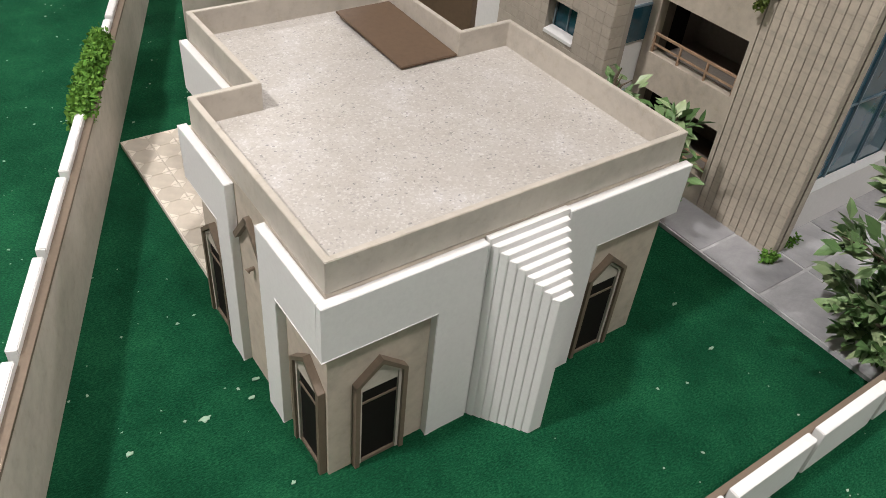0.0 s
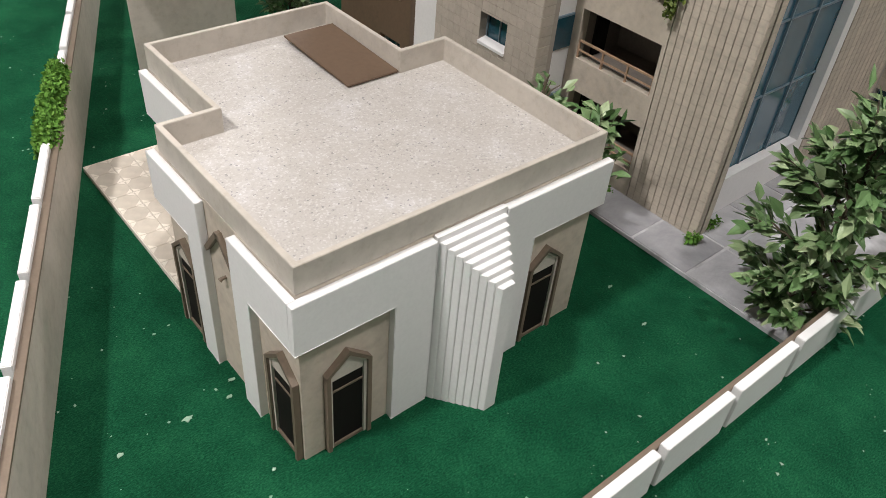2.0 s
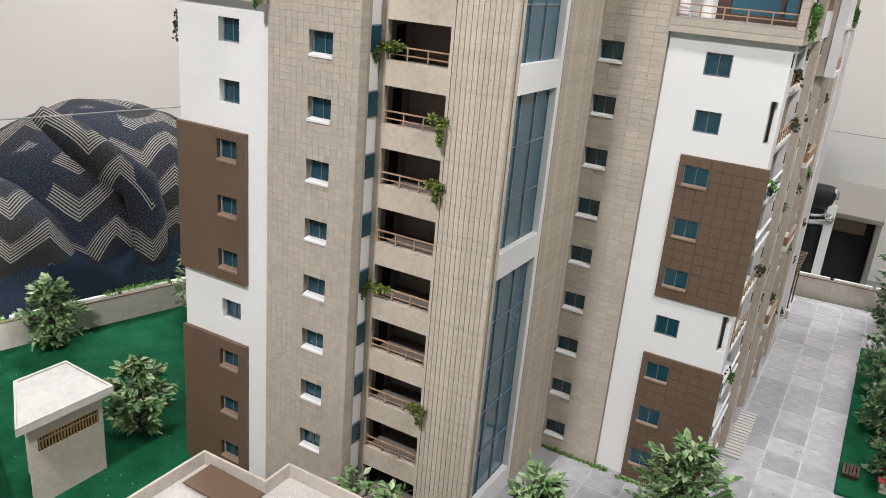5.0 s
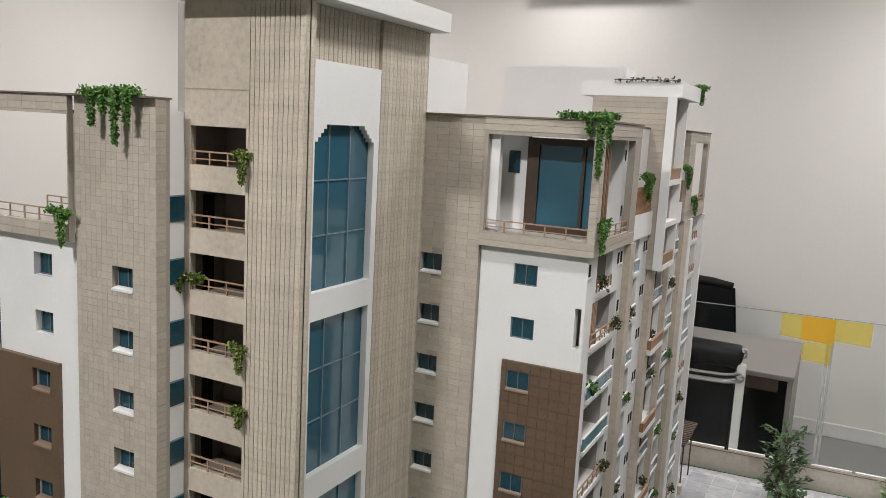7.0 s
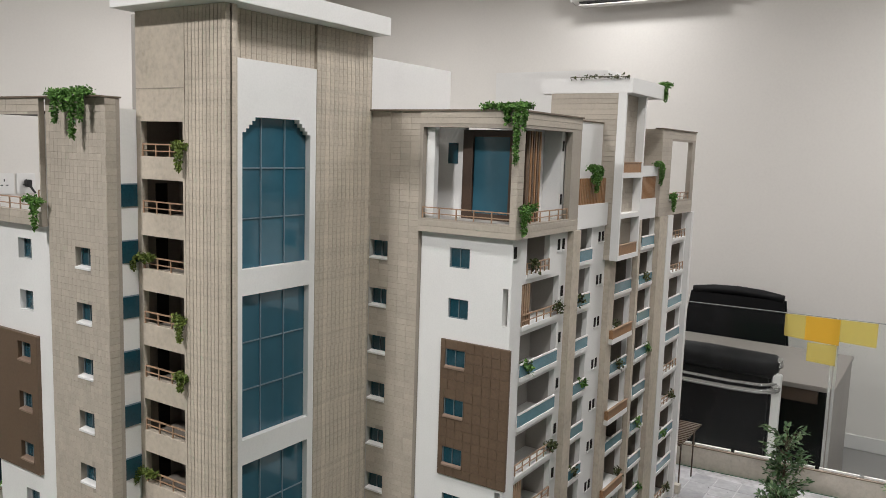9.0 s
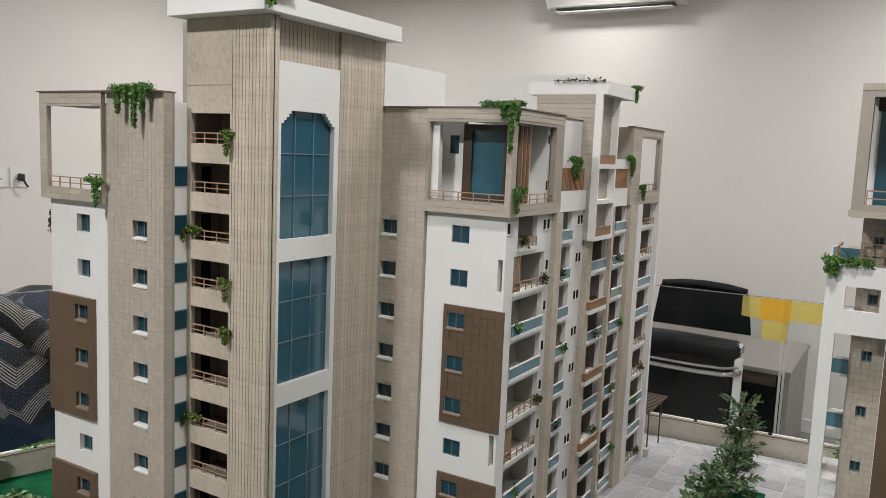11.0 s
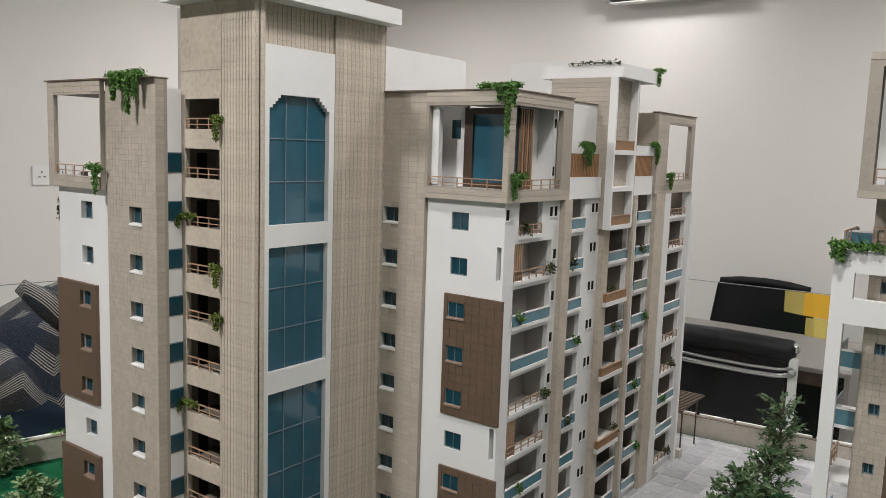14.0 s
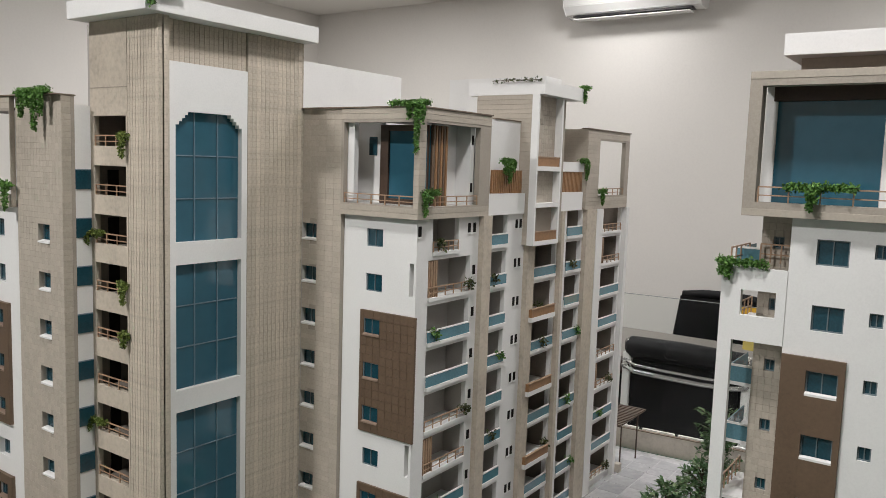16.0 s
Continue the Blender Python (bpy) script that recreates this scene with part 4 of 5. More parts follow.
holes = []
for nm in "abde":
    for k in range(9):
        holes.append((*span(nm, k), fl(k) + 0.008, fl(k) + 0.092))
holes += [(*BAYS["c"], fl(k) + 0.008, fl(k) + 0.092) for k in range(8)]
slits = [(1.296, k) for k in range(8)] + [(1.082, 8), (1.271, 8), (1.293, 8)] + [(1.488, k) for k in range(9)] + [(1.508, k) for k in range(9)] + [(1.74, k) for k in range(8)] + [(1.965, k) for k in range(9)]
part("south_facade", Geo().panel("y", YS, 0.012, XW + 0.0205, 2.18, 0, 0.9, holes), WHITE, tower)
for u, k in slits:
    w = part("slit_window", Geo().box(u - 0.0055, u + 0.0055, YS - 0.0008, YS + 0.004, fl(k) + 0.046, fl(k) + 0.068), BLACK, tower)
    part("sill", Geo().box(u - 0.0065, u + 0.0065, YS - 0.0025, YS - 0.0001, fl(k) + 0.043, fl(k) + 0.0459), WHITE, w)
for x0, x1 in ((1.312, 1.35), (1.53, 1.566), (1.716, 1.732), (1.874, 1.94)):
    part("pilaster", Geo().box(x0, x1, YS - 0.014, YS - 0.0002, 0, 0.9), BEIGE, tower, "beige tiled pilaster")
part("corner_pier", Geo().box(2.165, 2.185, YS - 0.016, YS - 0.0002, 0, 0.9), WHITE, tower)
part("corner_pier", Geo().box(1.94, 1.985, YS - 0.016, YS - 0.0002, 0, 0.9), WHITE, tower)
for nm in BAYS:
    for k in range(9):
        x0, x1 = span(nm, k)
        if nm == "c" and k > 7:
            continue
        z = fl(k)
        b = part("balcony", Geo().box(x0 - 0.006, x1 + 0.006, YS + 0.0122, 0.06, z - 0.004, z + 0.008), WHITE, tower, "recessed balcony")
        # Bays a and b get the lighter shaded colour, the others the darker.
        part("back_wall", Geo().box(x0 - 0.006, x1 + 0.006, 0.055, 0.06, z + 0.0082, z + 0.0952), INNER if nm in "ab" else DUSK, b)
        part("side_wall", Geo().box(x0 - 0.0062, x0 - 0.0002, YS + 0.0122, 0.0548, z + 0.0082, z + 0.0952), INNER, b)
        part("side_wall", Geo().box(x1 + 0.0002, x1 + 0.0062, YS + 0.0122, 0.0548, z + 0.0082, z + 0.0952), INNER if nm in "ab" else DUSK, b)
        # Black sheet instead of an opening: its darkness is painted.
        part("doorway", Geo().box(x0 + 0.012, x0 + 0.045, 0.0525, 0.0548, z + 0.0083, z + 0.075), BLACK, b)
        zr = z + 0.008
        screen = nm in "ae" and k in (3, 7)
        timber = nm in "ae" and k in (0, 3, 4, 7, 8)
        if timber:
            part("kerb", Geo().box(x0, x1, YS - 0.004, YS + 0.003, zr - 0.006, zr + 0.002), WHITE, b)
            wood_rail(tower, (x0 + 0.002, YS - 0.001, zr + 0.002), (x1 - 0.002, YS - 0.001, zr + 0.002), 0.022, 5)
        elif nm == "c" and k in (2, 4, 6):
            pb = part("projecting_balcony", Geo().box(x0 - 0.024, x1 - 0.03, YS - 0.024, YS - 0.0003, zr - 0.012, zr), WHITE, tower, "projecting balcony with brown parapet")
            part("parapet", Geo().box(x0 - 0.022, x1 - 0.032, YS - 0.023, YS - 0.019, zr + 0.0002, zr + 0.021).box(x0 - 0.022, x0 - 0.018, YS - 0.0188, YS - 0.001, zr + 0.0002, zr + 0.021), AMBER, pb)
            part("top_rail", Geo().box(x0 - 0.023, x1 - 0.031, YS - 0.025, YS - 0.0185, zr + 0.0212, zr + 0.0235), WOOD, pb)
        else:
            glass_rail(tower, x0, x1, YS - 0.003, zr + 0.002)
        if screen:
            for i in range(4):
                part("screen_slat", Geo().box(x0 + 0.004 + i * 0.009, x0 + 0.0095 + i * 0.009, YS + 0.001, YS + 0.006, zr, z + 0.09), WOOD, b)

# middle shaft above the south facade
g = Geo().panel("y", -0.041, 0.0195, 1.513, 1.65, 0.819, 1.199, [(1.52, 1.642, 0.83, 0.916), (1.52, 1.642, 0.927, 1.009), (1.52, 1.642, 1.021, 1.199)])
part("shaft_frame", g, WHITE, tower, "white projecting balcony shaft")
part("shaft_wall", Geo().box(1.518, 1.7, -0.021, 0.146, 0.819, 1.199), GROUT, tower)
part("tiling", Geo().tiles("x", 1.518, -0.021, 0.146, 0.819, 1.199, 0.4, 0.0118, 0.0006, 0.0007).tiles("y", -0.021, 1.5205, 1.6415, 0.9005, 1.199, 0.0118, 0.0118, 0.0006, 0.0007), TILE, tower, "beige wall tiles", kind="stuff")
for zp in (0.8302, 1.0212):
    pp = part("shaft_parapet", Geo().box(1.5205, 1.6415, -0.039, -0.0355, zp, zp + 0.022), AMBER, tower, "amber wooden parapet")
    part("top_rail", Geo().box(1.5205, 1.6415, -0.04, -0.0345, zp + 0.0222, zp + 0.0245), WOOD, pp)
part("shaft_roof", Geo().box(1.522, 1.745, -0.05, 0.176, 1.1995, 1.233), WHITE, tower, "white roof slab", bevel=0.0006)
part("upper_wall", Geo().box(1.335, 1.5172, 0.012, 0.022, 0.9268, 1.13), WHITE, tower)
part("upper_coping", Geo().box(1.39, 1.5172, 0.01, 0.024, 1.1302, 1.133), TRIM, tower)
part("upper_wall", Geo().box(1.335, 1.5125, -0.012, -0.006, 0.9002, 0.952), WHITE, tower)
part("upper_wall", Geo().box(1.7, 1.85, -0.012, -0.006, 0.9002, 0.952), WHITE, tower)
for x0, x1, z0 in ((1.353, 1.5, 0.9525), (1.7, 1.85, 0.9525)):
    sc = part("slat_screen", Geo().box(x0, x1, -0.008, -0.006, z0, z0 + 0.056), AMBER, tower, "tan slatted parapet")
    for i in range(int((x1 - x0) / 0.0085)):
        part("slat", Geo().box(x0 + 0.001 + i * 0.0085, x0 + 0.0058 + i * 0.0085, -0.0105, -0.0082, z0, z0 + 0.056), AMBER, sc)
part("upper_wall", Geo().box(1.7, 1.85, -0.012, -0.006, 1.009, 1.036), WHITE, tower)
# far penthouse frame
fo = (1.945, 2.14, 0.94, 1.104)
part("penthouse_frame", Geo().panel("y", BS, 0.0135, 1.915, 2.17, 0.9005, 1.132, [fo]).box(1.862, 1.915, BS, 0.1, 0.9005, 1.132), GROUT, tower)
part("tiling", Geo().tiles("y", BS, 1.862, 2.17, 0.9005, 1.132, 0.4, 0.0118, 0.0006, 0.0007, [fo]).tiles("x", 1.862, BS, 0.1, 0.9005, 1.132, 0.4, 0.0118, 0.0006, 0.0007), TILE, tower, "beige wall tiles", kind="stuff")
part("penthouse_coping", Geo().box(1.858, 2.174, BS - 0.003, BS + 0.02, 1.1323, 1.1353), TRIM, tower)
wood_rail(tower, (1.945, BS + 0.004, 0.94), (2.14, BS + 0.004, 0.94), 0.02, 5)

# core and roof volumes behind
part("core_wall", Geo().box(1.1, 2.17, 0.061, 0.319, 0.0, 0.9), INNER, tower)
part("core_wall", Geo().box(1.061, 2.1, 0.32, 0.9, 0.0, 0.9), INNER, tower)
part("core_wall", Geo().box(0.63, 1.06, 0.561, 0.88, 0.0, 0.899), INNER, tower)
part("roof_block", Geo().box(1.0, 1.715, 0.558, 0.8, 0.9005, 1.281), WHITE, tower, "white rooftop lift block", bevel=0.0006)
part("roof_block", Geo().box(1.995, 2.1, 0.2, 0.57, 0.9005, 1.304), WHITE, tower, "white rooftop lift block", bevel=0.0006)

# ---- second apartment building ----
other = thing("apartment_building", 1.6, -1.0, 0.0, "neighbouring model apartment block with white frame and teal glazing", "apartment building", "apartment buildings")
X2 = 1.075
Q = 0.1025
w2 = [0.882 - Q * (8 - k) for k in range(9)]
big = [hole(-0.796, z, 0.046, 0.04) for z in w2]
small = [hole(-0.862, z + 0.016, 0.019, 0.022) for z in w2]
part("white_wall", Geo().panel("x", X2, 0.02, -1.05, -0.735, 0, 0.952, big + small), WHITE, other)
WIN2 = window_meshes(0.046, 0.04, 0.006)
WIN3 = window_meshes(0.019, 0.022, 0.006)
for k, z in enumerate(w2):
    window(WIN2, "x", -0.796, z, X2 - (0.004 if k < 7 else 0), other, k < 7)
    window(WIN3, "x", -0.862, z + 0.016, X2, other, False)
part("brown_panel", Geo().panel("x", X2 - 0.006, 0.0058, -0.828, -0.736, 0.0, 0.738, big), BROWN, other)
th = [hole(-0.707, z + 0.016, 0.017, 0.02) for z in w2]
part("tiled_wall", Geo().panel("x", X2 + 0.05, 0.02, -0.7345, -0.68, 0, 0.952, th), GROUT, other)
part("tiling", Geo().tiles("x", X2 + 0.05, -0.7345, -0.68, 0, 0.952, 0.0118, 0.0118, 0.0004, 0.0005, th), TILE, other, "beige wall tiles", kind="stuff")
WIN4 = window_meshes(0.017, 0.02, 0.006)
for z in w2:
    window(WIN4, "x", -0.707, z + 0.016, X2 + 0.05, other, False)
# white balcony frame in front of the recessed tiled wall
fr = [(-0.72, -0.666, 0.79, 0.832), (-0.735, -0.656, 0.44, 0.748), (-0.72, -0.666, 0.335, 0.38), (-0.735, -0.656, 0.06, 0.3)]
part("white_frame", Geo().panel("x", X2 - 0.002, 0.012, -0.7348, -0.634, 0, 0.868, fr), WHITE, other)
for k in range(9):
    z = 0.045 + Q * k
    bl = part("balcony", Geo().box(X2 + 0.072, X2 + 0.2, -0.679, -0.634, z - 0.006, z), WHITE, other, "projecting side balcony")
    if k in (7, 4, 1):
        wood_rail(other, (X2 + 0.074, -0.636, z), (X2 + 0.2, -0.636, z), 0.03, 5)
    else:
        part("balustrade", Geo().box(X2 + 0.0745, X2 + 0.2, -0.637, -0.635, z + 0.0002, z + 0.027), RAILGLASS, bl)
        part("balustrade", Geo().box(X2 + 0.072, X2 + 0.074, -0.678, -0.635, z + 0.0002, z + 0.027), RAILGLASS, bl)
        part("top_rail", Geo().box(X2 + 0.071, X2 + 0.0755, -0.678, -0.634, z + 0.0272, z + 0.0305), WHITE, bl)
        part("post", Geo().box(X2 + 0.071, X2 + 0.0755, -0.6345, -0.631, z + 0.0002, z + 0.0305), WHITE, bl)
wood_rail(other, (X2 + 0.006, -0.645, 0.868), (X2 + 0.12, -0.645, 0.868), 0.03, 4)
wood_rail(other, (X2 + 0.04, -0.73, 0.875), (X2 + 0.04, -0.682, 0.875), 0.03, 3)
# penthouse frame
bo = (-1.0, -0.681, 0.975, 1.155)
part("penthouse_frame", Geo().panel("x", X2 - 0.02, 0.025, -1.05, -0.662, 0.953, 1.177, [bo]), GROUT, other)
part("tiling", Geo().tiles("x", X2 - 0.02, -1.05, -0.662, 0.953, 1.177, 0.4, 0.0118, 0.0006, 0.0007, [bo]), TILE, other, "beige wall tiles", kind="stuff")
part("penthouse_roof", Geo().box(X2 + 0.0055, X2 + 0.3, -1.05, -0.662, 1.165, 1.177), DARKWOOD, other)
part("penthouse_floor", Geo().box(X2 + 0.0055, X2 + 0.3, -1.05, -0.657, 0.953, 0.965), INNER, other)
gb2 = part("glazed_bay", Geo().box(X2 + 0.05, X2 + 0.06, -0.845, -0.69, 0.966, 1.145), BLUE, other, "teal glazed penthouse bay")
part("frame", Geo().box(X2 + 0.04, X2 + 0.0495, -0.85, -0.685, 1.136, 1.169), DARKWOOD, gb2)
part("terrace_wall", Geo().box(X2 + 0.05, X2 + 0.06, -1.05, -0.846, 0.966, 1.169), WHITE, other)
part("terrace_wall", Geo().box(X2 + 0.05, X2 + 0.06, -0.6895, -0.672, 0.966, 1.169), WHITE, other)
wood_rail(other, (X2 - 0.014, -1.0, 0.975), (X2 - 0.014, -0.684, 0.975), 0.024, 7)
part("upper_wall", Geo().box(X2 + 0.1, X2 + 0.4, -1.05, -0.71, 1.1775, 1.21), TILE, other)
part("roof_slab", Geo().box(X2 + 0.06, X2 + 0.45, -1.1, -0.69, 1.2105, 1.245), WHITE, other, bevel=0.0006)
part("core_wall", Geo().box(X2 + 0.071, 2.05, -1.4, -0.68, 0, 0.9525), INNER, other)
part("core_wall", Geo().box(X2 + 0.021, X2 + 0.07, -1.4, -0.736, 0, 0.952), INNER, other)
for k in range(9):
    # Back sheets in the darkened brown, with balcony shade in the colour.
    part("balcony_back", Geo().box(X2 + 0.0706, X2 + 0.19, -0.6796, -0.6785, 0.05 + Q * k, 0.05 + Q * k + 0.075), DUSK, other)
part("south_wall", Geo().panel("x", X2, 0.02, -1.4, -1.0505, 0, 1.1), BEIGE, other)

# ---- planting ----
def rnd_dir():
    while True:
        v = Vector((random.uniform(-1, 1), random.uniform(-1, 1), random.uniform(-1, 1)))
        if 0.05 < v.length < 1:
            return v.normalized()


def tree(x, y, z, height, width, leaves, label, group="model trees", leaf=0.0215, low=0.12, seed=0, mat=None, column=False):
    """A model tree: tapered trunk, limbs, and a crown of single leaves set round the limb ends."""
    random.seed(100 + seed)
    t = thing("tree", x, y, z, label, "tree", group)
    g = Geo()
    top = Vector((x + random.uniform(-0.01, 0.01), y + random.uniform(-0.01, 0.01), z + height * 0.85))
    pts = [Vector((x, y, z)).lerp(top, f) + Vector((random.uniform(-1, 1), random.uniform(-1, 1), 0)) * 0.003 for f in (0, 0.3, 0.6, 1)]
    g.tube(pts, [0.0045, 0.0038, 0.0026, 0.001], 7)
    ends = []
    for i in range(34):
        f = low + (1 - low) * (i + random.random()) / 34
        a = i * 2.4 + random.uniform(-0.4, 0.4)
        prof = math.sin(math.pi * min(1, max(0.06, (f - low) / (1 - low) * 0.8 + 0.18))) ** 0.7
        if column:
            prof = min(1.0, 0.55 + f) if f < 0.8 else 1.0 - 1.6 * (f - 0.8)
        r = width / 2 * prof * random.uniform(0.55, 1.12)
        p0 = Vector((x, y, z)).lerp(top, max(0.05, f - 0.12))
        p1 = Vector((x + r * math.cos(a), y + r * math.sin(a), z + height * (f * 0.93 + random.uniform(-0.02, 0.06))))
        mid = p0.lerp(p1, 0.5) + Vector((0, 0, 0.008))
        g.tube([p0, mid, p1], [0.0018, 0.0012, 0.0005], 5)
        ends.append((p0, mid, p1, a))
    part("trunk", g, BARK, t)
    c = Geo()
    for i in range(leaves):
        p0, mid, p1, a = random.choice(ends)
        f = random.random() ** 0.6
        p = (p0.lerp(mid, f * 2) if f < 0.5 else mid.lerp(p1, f * 2 - 1)) + rnd_dir() * random.uniform(0.001, 0.014)
        d = (Vector((math.cos(a), math.sin(a), random.uniform(-0.25, 0.75))) + rnd_dir() * 0.75)
        up = Vector((0, 0, 1)) + rnd_dir() * 0.6
        ln = leaf * random.uniform(0.6, 1.2)
        c.leaf(p, d, up, ln, ln * random.uniform(0.42, 0.58))
    part("crown", c, mat or LEAF, t)
    return t


BIG = "bushy model tree with pale green pointed leaves"
tree(0.648, 0.172, 0.0, 0.258, 0.152, 1700, BIG + " by the garden wall", seed=1, low=0.06)
tree(0.955, 0.0, 0.005, 0.212, 0.165, 1500, BIG + " on the paving", seed=2, low=0.1)
tree(0.585, 1.035, 0.0, 0.18, 0.15, 1250, BIG + " beside the hut", seed=3)
tree(0.705, 1.49, 0.0, 0.2, 0.13, 1250, BIG + " by the boundary wall", seed=4)
tree(1.06, 1.38, 0.0, 0.2, 0.11, 420, BIG + " by the boundary wall", seed=5)
for i, (tx, ty, th_, tw) in enumerate(((2.33, -0.308, 0.265, 0.15), (2.04, -0.345, 0.175, 0.18), (1.8, -0.33, 0.185, 0.175), (1.58, -0.33, 0.17, 0.16), (1.38, -0.355, 0.14, 0.12))):
    tree(tx, ty, 0.006, th_, tw, 900, "dark leafy model tree in the planted strip", leaf=0.021, low=0.05, seed=10 + i, mat=DARKLEAF, column=i == 0)
tree(2.44, -0.62, 0.006, 0.14, 0.09, 260, "small model shrub by the far wall", leaf=0.02, low=0.02, seed=20)
tree(0.575, 0.475, 0.0, 0.172, 0.065, 190, "thin model shrub with oval leaves between the buildings", leaf=0.019, low=0.25, seed=21)
tree(0.58, 0.408, 0.0, 0.155, 0.08, 250, "thin model shrub with oval leaves between the buildings", leaf=0.019, low=0.25, seed=22)
solo("planted_strip", Geo().box(1.28, 2.12, -0.435, -0.25, 0.0056, 0.012), TURF, "green turf strip in the paved court", "turf strip", bevel=0.001)


def foliage(name, label, spots, mat, leaf=0.007, count=60, spread=0.006, category="plant", group="model plants"):
    """A clump or a trailing vine: many small leaves round the given spots, with thin stems between them."""
    o = thing(name, *spots[0], label, category, group)
    s = Geo()
    for a, b in zip(spots, spots[1:]):
        s.tube([a, b], [0.0008, 0.0006], 5)
    if len(spots) > 1:
        part("stem", s, BARK, o)
    c = Geo()
    for i in range(count):
        k = random.random() * (len(spots) - 1)
        j = min(int(k), max(0, len(spots) - 2))
        p = Vector(spots[j]).lerp(Vector(spots[min(j + 1, len(spots) - 1)]), k - j) + rnd_dir() * random.uniform(0.2, 1) * spread
        ln = leaf * random.uniform(0.6, 1.3)
        c.leaf(p, rnd_dir() + Vector((0, 0, -0.2)), rnd_dir(), ln, ln * 0.7)
    part("leaves", c, mat, o)
    return o


def vine(x, y, z, axis, run, drops, label, mat=None):
    """Ivy over a parapet: a run along the edge with strands that hang down."""
    random.seed(int((x + y * 3 + z) * 1000))
    ux, uy = (0, 1) if axis == "y" else (1, 0)
    pts = [(x + ux * run * (f - 0.5), y + uy * run * (f - 0.5), z + random.uniform(-0.001, 0.003)) for f in (0, 0.25, 0.5, 0.75, 1)]
    o = foliage("ivy", label, pts, mat or VINE, 0.0054, int(run * 9000), 0.0075, "ivy", "hanging ivy")
    for f, drop in drops:
        px, py = x + ux * run * (f - 0.5), y + uy * run * (f - 0.5)
        ox, oy = (-0.008, 0) if axis == "y" else (0, -0.008)
        c = Geo()
        for i in range(int(drop * 7500)):
            h = random.random() ** 1.1
            p = Vector((px + ox, py + oy, z - h * drop)) + rnd_dir() * 0.0055 * (1.1 - 0.5 * h)
            ln = 0.0052 * random.uniform(0.6, 1.3)
            c.leaf(p, rnd_dir() + Vector((0, 0, -0.5)), rnd_dir(), ln, ln * 0.7)
        part("strand", c, mat or VINE, o)
    return o


IVY = "green trailing ivy over the penthouse parapet"
vine(0.585, 0.6, 1.136, "y", 0.125, [(0.75, 0.05), (0.35, 0.075), (0.15, 0.045), (0.55, 0.03)], IVY)
vine(0.583, 0.715, 0.945, "y", 0.05, [(0.2, 0.05)], "green trailing ivy on the terrace railing")
vine(1.055, 0.01, 1.141, "y", 0.1, [(0.25, 0.1), (0.45, 0.03), (0.1, 0.04)], IVY)
vine(1.1, -0.018, 0.957, "x", 0.06, [(0.02, 0.045), (0.3, 0.02)], "green trailing ivy on the terrace railing")
vine(0.635, 0.285, 1.316, "y", 0.07, [(0.3, 0.03)], "green trailing ivy on the tower roof slab")
vine(0.66, 0.272, 1.316, "x", 0.08, [(0.1, 0.03)], "green trailing ivy on the tower roof slab")
vine(1.42, -0.012, 1.03, "x", 0.055, [(0.15, 0.03), (0.5, 0.05), (0.85, 0.02)], "green trailing ivy on the slatted parapet")
vine(1.84, -0.016, 1.04, "x", 0.04, [(0.7, 0.05)], "green trailing ivy on the slatted parapet")
vine(1.755, -0.05, 1.237, "y", 0.025, [(0.4, 0.04)], "green trailing ivy on the roof slab")
vine(1.97, -0.02, 0.952, "x", 0.05, [(0.2, 0.035)], "green trailing ivy on the terrace railing")
vine(1.05, -0.775, 1.0, "y", 0.1, [(0.62, 0.032), (0.55, 0.02)], "green trailing ivy on the terrace railing")
vine(1.07, -0.665, 0.876, "y", 0.075, [(0.75, 0.024), (0.9, 0.018)], "green trailing ivy on the balcony frame")
vine(1.065, -0.69, 0.39, "y", 0.06, [(0.45, 0.035)], "green trailing ivy on the balcony frame")
for k, y, d in ((10, 0.416, 0.04), (7, 0.418, 0.034), (6, 0.416, 0.022), (8, 0.516, 0.022), (4, 0.516, 0.02), (2, 0.414, 0.022)):
    vine(0.664, y, fl(k) + 0.036, "y", 0.03 if y < 0.5 else 0.05, [(0.2 if y < 0.5 else 0.85, d)], "yellow-green trailing plant on the balcony railing", LIME)
for nm, k, f, mat in (("a", 8, 0.18, OLIVE), ("a", 7, 0.92, OLIVE), ("a", 6, 0.12, VINE), ("a", 4, 0.92, OLIVE), ("a", 2, 0.3, VINE), ("b", 7, 0.2, OLIVE), ("b", 5, 0.75, VINE), ("b", 3, 0.4, OLIVE), ("c", 6, 0.3, OLIVE), ("c", 5, 0.5, OLIVE), ("c", 2, 0.8, OLIVE), ("d", 7, 0.3, OLIVE), ("d", 5, 0.85, VINE), ("d", 3, 0.4, VINE), ("d", 1, 0.85, VINE), ("e", 3, 0.7, OLIVE), ("e", 2, 0.3, VINE), ("e", 0, 0.8, OLIVE), ("c", 8, 0.1, OLIVE)):
    x0, x1 = BAYS[nm]
    px = x0 + (x1 - x0) * f
    foliage("balcony_plant", "small bushy plant on a balcony edge", [(px - 0.012, YS - 0.004, fl(k) + 0.034), (px + 0.012, YS - 0.006, fl(k) + 0.032), (px + 0.006, YS - 0.01, fl(k) + 0.018)], mat, 0.008, 70, 0.009)
foliage("ivy", "dried brown-green creeper along the roof slab edge", [(1.516, 0.1, 1.235), (1.516, 0.03, 1.236), (1.516, -0.045, 1.235)], OLIVE, 0.006, 120, 0.004, "ivy", "hanging ivy")
foliage("ivy", "dried dark creeper on the terrace railing", [(0.7, 0.72, 0.953), (0.7, 0.78, 0.955), (0.7, 0.83, 0.952)], OLIVE, 0.006, 90, 0.005, "ivy", "hanging ivy")
